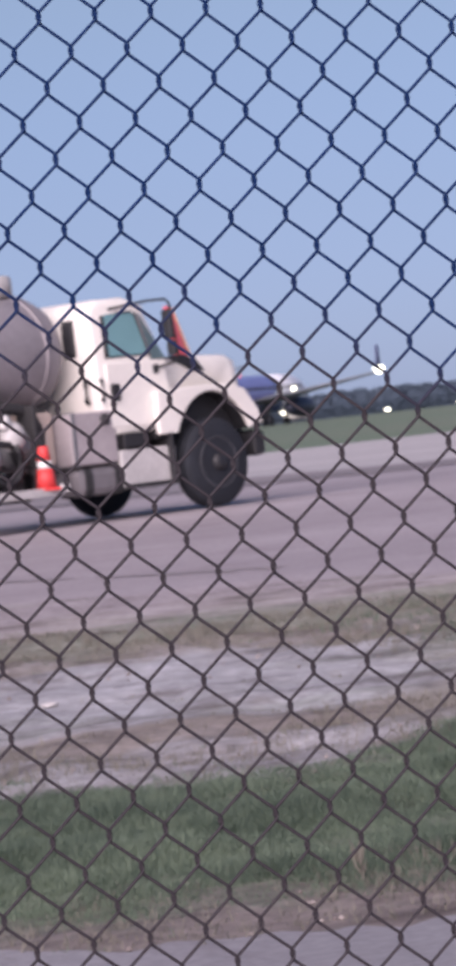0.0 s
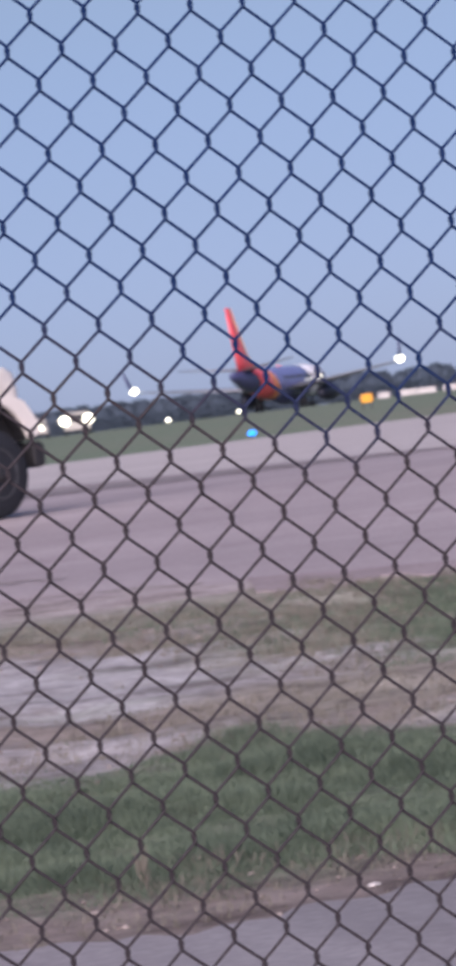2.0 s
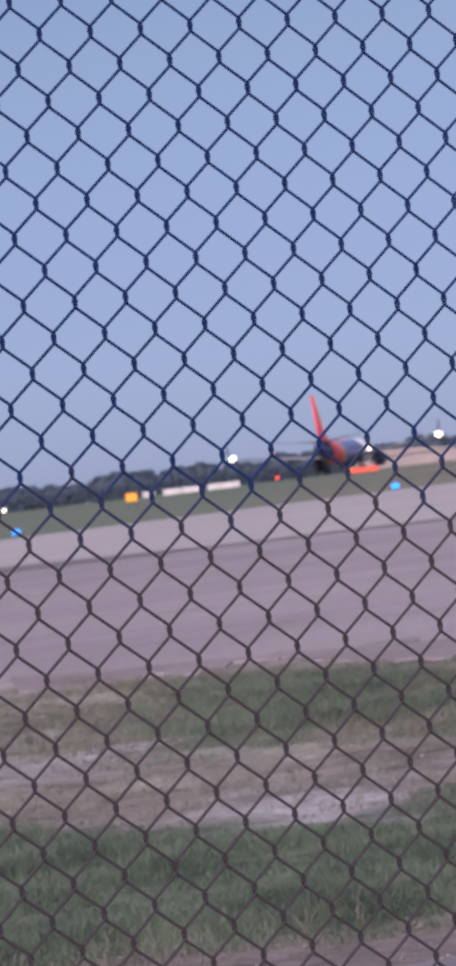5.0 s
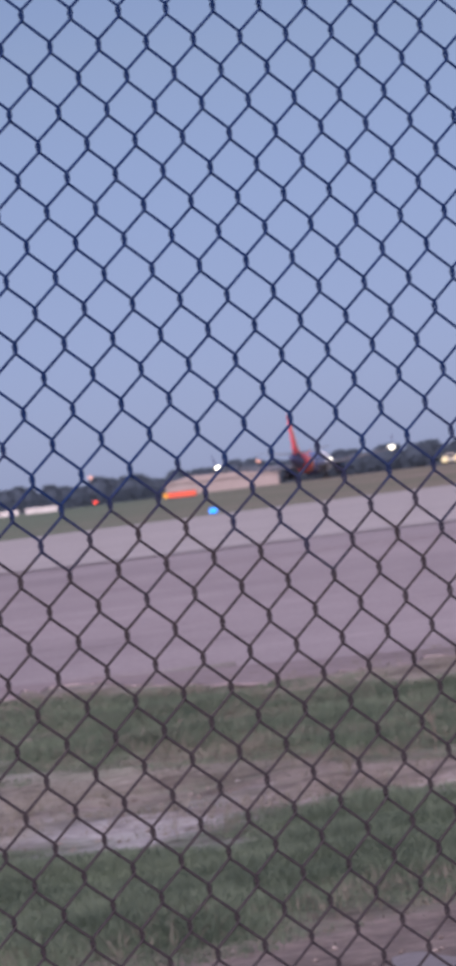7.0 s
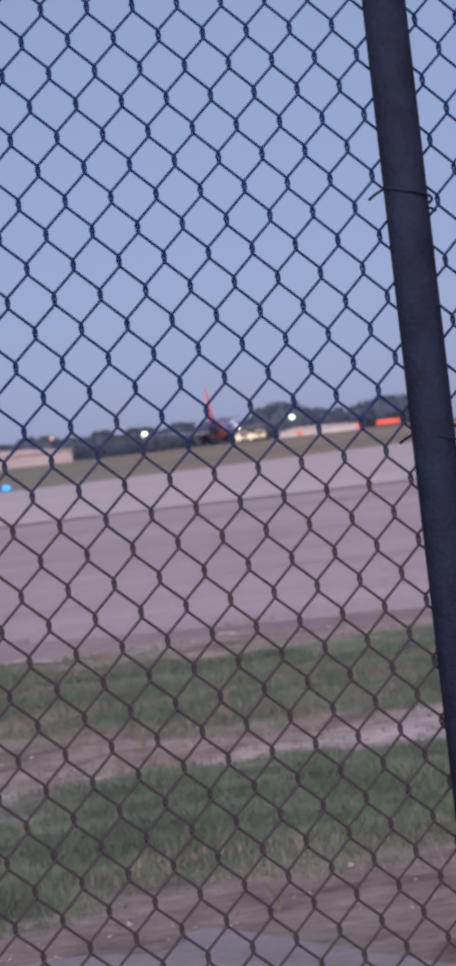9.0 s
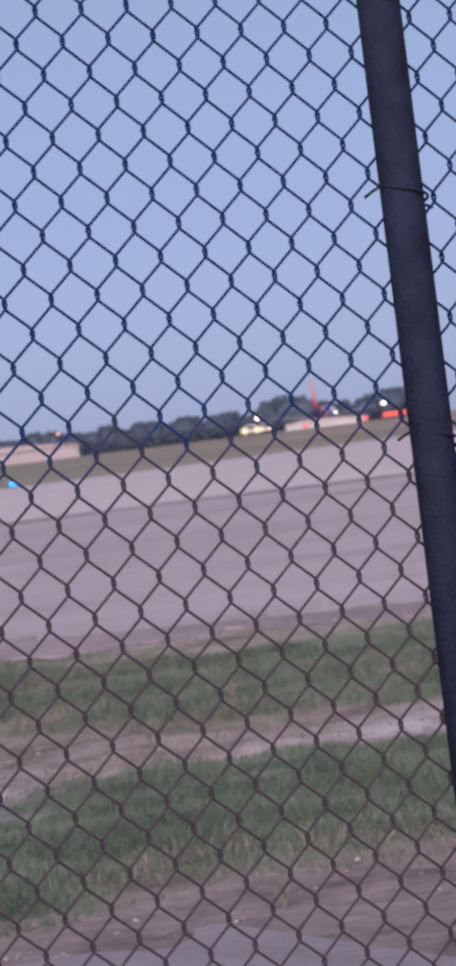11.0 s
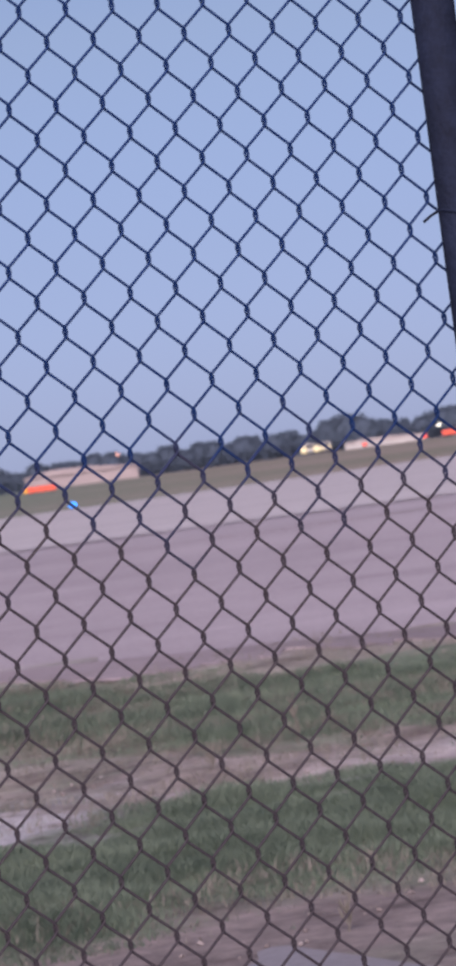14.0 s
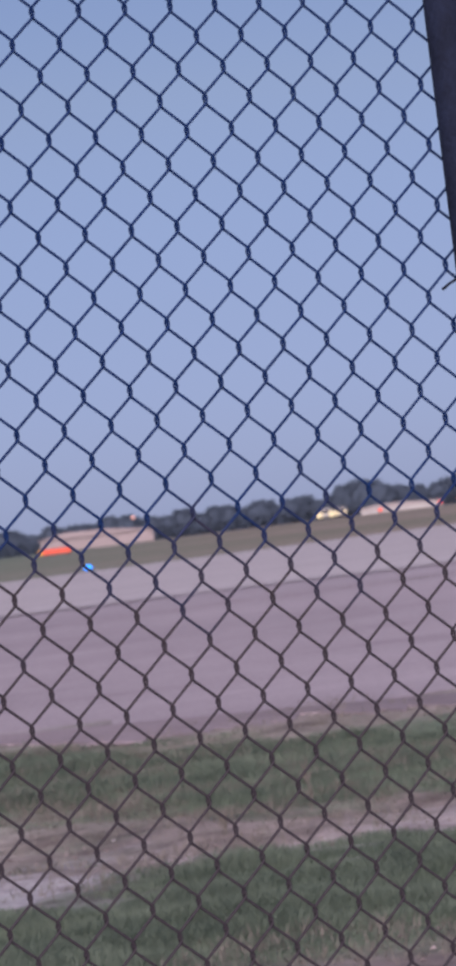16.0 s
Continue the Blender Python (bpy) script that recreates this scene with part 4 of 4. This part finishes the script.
light_post(25.84, 1150, 8.6, M["lamp_pink"], 1.3, "tall post with a pinkish lamp above the trees")
light_post(28.45, 1150, 7.7, M["lamp_pink"], 1.1, "tall post with a pale lamp above the trees")
for az, dist, high, size in ((25.87, 430, 0.3, 0.5), (32.27, 520, 0.3, 0.6), (33.2, 560, 0.35, 0.7)):
    light_post(az, dist, high, M["lamp_red"], size, "short post with a red marker lamp")
for az, dist, high, size in ((20.5, 470, 0.28, 0.6), (21.61, 470, 0.30, 0.5)):
    light_post(az, dist, high, M["lamp_white"], size, "short post with a white runway lamp")


def vehicle(az, dist, lamp, gap, size, lift, label, wide=2.2, high=2.3, long=5.5):
    v = stand(spot(az, dist), "service_vehicle", label, "vehicle")
    part("body", prism([(-wide / 2, 0.45), (wide / 2, 0.45), (wide / 2, high * 0.55), (wide * 0.42, high), (-wide * 0.42, high), (-wide / 2, high * 0.55)], 0.0, long, 0.06), M["pale"], v, "pale van body")
    part("windscreen", box((wide * 0.74, 0.05, high * 0.3), (0, -0.02, high * 0.74), 0.02), M["dark"], v)
    part("bumper", box((wide, 0.16, 0.2), (0, -0.06, 0.5), 0.03), M["dark"], v)
    for side in (-1, 1):
        part("headlamp", ball(size / 2, (side * gap / 2, -0.1, lift), (1, 0.5, 0.9)), lamp, v, "glowing headlamp", True)
        for y in (1.0, long - 1.0):
            part("wheel", turned([(-0.12, 0), (-0.12, 0.38), (0.12, 0.38), (0.12, 0)], "x", 18, (side * (wide / 2 - 0.1), y, 0.38)), M["rubber"], v, "", True)
    return v


vehicle(19.09, 420, M["lamp_white"], 2.7, 1.3, 1.7, "pale airfield truck with bright headlamps on the grass", 3.0, 2.6)
vehicle(18.46, 432, M["lamp_white"], 0.9, 0.7, 1.3, "pale airfield van with small bright headlamps", 2.6, 2.3)
vehicle(31.42, 760, M["lamp_warm"], 2.6, 1.5, 1.0, "pale service van with warm glowing headlamps", 2.6, 2.2)
vehicle(31.66, 770, M["lamp_warm"], 1.6, 0.9, 1.0, "pale service van with warm glowing headlamps", 2.4, 2.2)


# far woods: many leafy clumps on thin trunks
def woods():
    rnd = random.Random(4)
    verts, faces = [], []
    octa = [(1, 0, 0), (0, 1, 0), (-1, 0, 0), (0, -1, 0), (0, 0, 1), (0, 0, -1)]
    tri = [(0, 1, 4), (1, 2, 4), (2, 3, 4), (3, 0, 4), (1, 0, 5), (2, 1, 5), (3, 2, 5), (0, 3, 5)]

    def clump(c, r):
        b = len(verts)
        yaw = rnd.random() * 6.28
        for x, y, z in octa:
            s = r * rnd.uniform(0.6, 1.25)
            verts.append((c[0] + s * (x * math.cos(yaw) - y * math.sin(yaw)), c[1] + s * (x * math.sin(yaw) + y * math.cos(yaw)), c[2] + s * z * 0.8))
        faces.extend((b + i, b + j, b + k) for i, j, k in tri)

    def tree(az, dist, h, w):
        p = spot(az, dist)
        b = len(verts)
        for k in range(5):
            a = k * 1.2566
            verts.append((p.x + 0.4 * math.cos(a), p.y + 0.4 * math.sin(a), p.z - 0.3))
            verts.append((p.x + 0.2 * math.cos(a), p.y + 0.2 * math.sin(a), p.z + h * 0.7))
        for k in range(5):
            faces.append((b + 2 * k, b + (2 * k + 2) % 10, b + (2 * k + 3) % 10, b + 2 * k + 1))
        core = len(verts)
        for ring in range(7):
            e = -1.45 + ring * 0.4833
            for k in range(9):
                a = k * 0.698 + ring * 0.35
                q = 0.86 + 0.28 * noise.noise((p.x * 0.3 + 2 * math.cos(a), p.y * 0.3 + 2 * math.sin(a), ring * 0.9))
                verts.append((p.x + w * 0.51 * q * math.cos(e) * math.cos(a), p.y + w * 0.51 * q * math.cos(e) * math.sin(a), p.z + h * (0.48 + 0.50 * q * math.sin(e))))
        for ring in range(6):
            for k in range(9):
                c0, c1 = core + ring * 9 + k, core + ring * 9 + (k + 1) % 9
                faces.append((c0, c1, c1 + 9, c0 + 9))
        for k in range(330):
            a, u = rnd.random() * 6.28, rnd.random() ** 0.6
            zz = rnd.random()
            reach = w * 0.5 * max(u, 0.75) * math.sin(math.pi * (0.12 + 0.82 * zz)) ** 0.6
            clump((p.x + reach * math.cos(a), p.y + reach * math.sin(a), p.z + h * (0.05 + 0.92 * zz)), rnd.uniform(0.3, 0.62) * h / 11)

    az = 11.0
    while az < 40.0:
        top = 10.0 + 2.4 * noise.noise((az * 0.9, 2.0, 0.0)) + 1.6 * noise.noise((az * 3.1, 7.0, 0.0))
        for dist in (1380, 1440) if not 34.2 < az < 38.0 else ():
            h = max(5.5, top + rnd.uniform(-1.6, 1.2))
            tree(az + rnd.uniform(-0.08, 0.08), dist + rnd.uniform(-20, 20), h, h * rnd.uniform(0.8, 1.25))
        az += rnd.uniform(0.17, 0.27)
    for d_az, h in ((31.75, 12.2), (31.98, 13.4), (32.2, 12.8), (32.35, 10.4), (33.6, 11.6)):
        tree(d_az, 1330, h, h * 1.15)
    for k in range(12000):
        q = spot(rnd.uniform(11, 40), 1350 + rnd.uniform(-30, 30))
        if 34.2 < math.degrees(math.atan2(q.x, q.y)) < 38.0:
            continue
        clump((q.x, q.y, q.z + rnd.uniform(0, 5.5)), rnd.uniform(0.4, 0.95))
    me = bpy.data.meshes.new("woods")
    me.from_pydata(verts, [], faces)
    me.polygons.foreach_set("use_smooth", [True] * len(faces))
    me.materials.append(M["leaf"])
    return tagged(new("woods", me), "dark leafy belt of trees along the far edge of the field", "trees", kind="stuff")


woods()


# ---- grass ----
# by azimuth: the near strip's two edges and the far strip's two edges
EDGES = ((8.0, 9.9, 12.3, 18.5, 21.0), (14.6, 9.9, 12.3, 18.5, 21.0), (18.2, 9.6, 12.2, 17.9, 20.6), (21.0, 9.4, 12.9, 16.6, 20.5), (22.6, 9.6, 12.3, 15.0, 21.0),
         (26.0, 9.2, 11.4, 15.0, 19.2), (28.3, 9.5, 11.7, 14.0, 18.5), (31.5, 9.4, 11.8, 13.0, 16.6), (40.0, 9.4, 11.8, 12.8, 15.5))


def edges_at(az):
    for a, b in zip(EDGES, EDGES[1:]):
        if az <= b[0]:
            u = max(0.0, (az - a[0]) / (b[0] - a[0]))
            return [p + (q - p) * u for p, q in zip(a[1:], b[1:])]
    return EDGES[-1][1:]


def blades(name, label, mat, patches, seed, tall, lean):
    rnd = random.Random(seed)
    verts, faces = [], []
    for x0, x1, y0, y1, strip_no, count, spill in patches:
        for _ in range(count):
            x, y = rnd.uniform(x0, x1), rnd.uniform(y0, y1)
            az = math.degrees(math.atan2(x, y))
            if strip_no is None:
                lo, hi = y0, y1
            else:
                lo, hi = edges_at(az)[2 * strip_no:2 * strip_no + 2]
            lo += 0.45 * noise.noise((x * 0.8, 3.1, seed)) + 0.4 * noise.noise((x * 2.6, 7.7, seed))
            hi += 0.6 * noise.noise((x * 0.7, 9.4, seed)) + 0.5 * noise.noise((x * 2.3, 1.3, seed))
            edge = min(y - lo, hi - y) / 0.5
            thin = 0.5 + 0.7 * noise.noise((x * 1.1, y * 1.1, seed)) + 0.7 * noise.noise((x * 3.2, y * 3.2, seed))
            keep = min(1.0, max(0.0, edge + 0.6)) if edge > -0.6 else spill
            if strip_no == 1 and mat is M["blade"]:
                keep *= max(0.07, min(1.0, (az - 22.8) / 2.6))
            if rnd.random() > keep or rnd.random() > thin + 0.75:
                continue
            z = relief_z(x, y) - 0.015
            hh = tall * rnd.uniform(0.45, 1.2) * (0.6 + 0.4 * max(0, min(1, edge))) * max(0.5, 0.5 + 0.85 * thin)
            for _k in range(rnd.randint(3, 6)):
                a, l = rnd.random() * 6.28, rnd.uniform(0.1, lean) * hh
                w = rnd.uniform(0.0013, 0.0026)
                bx, by = x + rnd.uniform(-0.03, 0.03), y + rnd.uniform(-0.03, 0.03)
                c, q = math.cos(a), math.sin(a)
                h1 = hh * rnd.uniform(0.7, 1.1)
                b = len(verts)
                verts += [(bx - w * q, by + w * c, z), (bx + w * q, by - w * c, z), (bx + w * 0.8 * q + l * 0.35 * c, by - w * 0.8 * c + l * 0.35 * q, z + h1 * 0.6),
                          (bx - w * 0.8 * q + l * 0.35 * c, by + w * 0.8 * c + l * 0.35 * q, z + h1 * 0.6), (bx + l * c, by + l * q, z + h1)]
                faces += [(b, b + 1, b + 2, b + 3), (b + 3, b + 2, b + 4)]
    me = bpy.data.meshes.new(name)
    me.from_pydata(verts, [], faces)
    me.materials.append(mat)
    return tagged(new(name, me), label, "grass", kind="stuff")


blades("verge_grass", "green unmown grass along the verge", M["blade"], ((1.5, 8.5, 8.6, 13.6, 0, 160000, 0.004), (6.4, 11.5, 12.4, 20.0, 1, 70000, 0.01), (4.6, 7.5, 14.5, 21.0, 1, 5000, 0.02)), 11, 0.058, 1.1)
blades("dry_grass", "dry straw-coloured grass and stalks among the soil", M["dry"], ((1.5, 8.0, 8.7, 10.0, None, 3000, 0.0), (4.0, 11.0, 12.6, 21.5, 1, 30000, 0.05), (2.5, 8.0, 11.6, 14.5, None, 3500, 0.0), (6.0, 12.0, 12.4, 20.0, None, 5000, 0.0)), 12, 0.05, 1.3)


# ---- stones and stalks ----
def pebbles():
    rnd = random.Random(21)
    verts, faces = [], []
    for x0, x1, y0, y1, count, big in ((0.5, 9.5, 7.6, 9.5, 700, 0.013), (1.0, 9.5, 12.0, 13.6, 400, 0.014), (2.0, 9.0, 16.5, 19.5, 300, 0.018)):
        for _ in range(count):
            x, y, r = rnd.uniform(x0, x1), rnd.uniform(y0, y1), big * rnd.uniform(0.25, 1.0) ** 1.6
            z, b, yaw = relief_z(x, y) + r * 0.25, len(verts), rnd.random() * 6.28
            for px, py, pz in ((1, 0, 0), (0.3, 0.9, 0.1), (-0.8, 0.5, -0.1), (-0.7, -0.6, 0.1), (0.4, -0.9, 0), (0.1, 0.1, 0.75), (0, 0, -0.6)):
                k = r * rnd.uniform(0.8, 1.25)
                verts.append((x + k * (px * math.cos(yaw) - py * math.sin(yaw)), y + k * (px * math.sin(yaw) + py * math.cos(yaw)), z + k * pz))
            for k in range(5):
                faces.append((b + k, b + (k + 1) % 5, b + 5))
                faces.append((b + (k + 1) % 5, b + k, b + 6))
    me = bpy.data.meshes.new("pebbles")
    me.from_pydata(verts, [], faces)
    me.materials.append(material("pebble_grey", (0.29, 0.255, 0.24), 0.9, 0, 0.5, 3, 0, 30, (0.16, 0.135, 0.125), 0, True))
    return tagged(new("pebbles", me), "scattered grey and pale pebbles on the bare soil", "stones", kind="stuff")


pebbles()


def litter(x, y, size):
    bm = ball(size, (0, 0, size * 0.35), (1.6, 1.0, 0.5), 1)
    rnd = random.Random(int(x * 100))
    for v in bm.verts:
        v.co += Vector((rnd.uniform(-1, 1), rnd.uniform(-1, 1), rnd.uniform(-0.4, 0.4))) * size * 0.22
    ob = new("stone", mesh_of(bm, M["grime"]))
    ob.location = (x, y, relief_z(x, y))
    tagged(ob, "small pale broken stone on the soil", "stone", "pale stones")


for x, y, size in ((3.7, 8.84, 0.014), (4.24, 16.12, 0.035), (7.0, 13.4, 0.008)):
    litter(x, y, size)


def weed(x, y, high):
    w = thing("weed", Matrix.Translation((x, y, relief_z(x, y) - 0.01)), "tall pale dry weed stalk standing in the grass", "plant", "dry weeds")
    part("stem", tube([(0, 0, 0), (0.01, 0, high * 0.5), (-0.012, 0.01, high)], [0.007, 0.005, 0.003], 6), M["dry"], w)
    for k in range(6):
        a, h = k * 2.4, high * (0.2 + 0.11 * k)
        part("leaf", tube([(0.003, 0, h), (0.012 * math.cos(a), 0.012 * math.sin(a), h + 0.025), (0.02 * math.cos(a), 0.02 * math.sin(a), h + 0.05)], [0.002, 0.004, 0.001], 5), M["dry"], w)


for x, y, high in ((7.95, 13.4, 0.17), (8.53, 14.4, 0.13), (7.24, 12.9, 0.08), (5.09, 8.44, 0.09), (3.36, 9.66, 0.08), (3.30, 9.48, 0.09)):
    weed(x, y, high)


# ---- movement ----
def motions():
    head = radians(41.0)
    rows = []
    for k in range(33):
        t = 0.5 * k
        u = t - 0.5
        s = 38.8 * u + 1.8 * u * u
        rows.append((t, pose(117.6 + s * math.sin(head), 353.8 + s * math.cos(head), ground_z(353.8 + s * math.cos(head)) + 0.03, 0, 0, 49.0)))
    walk(liner, rows)


motions()
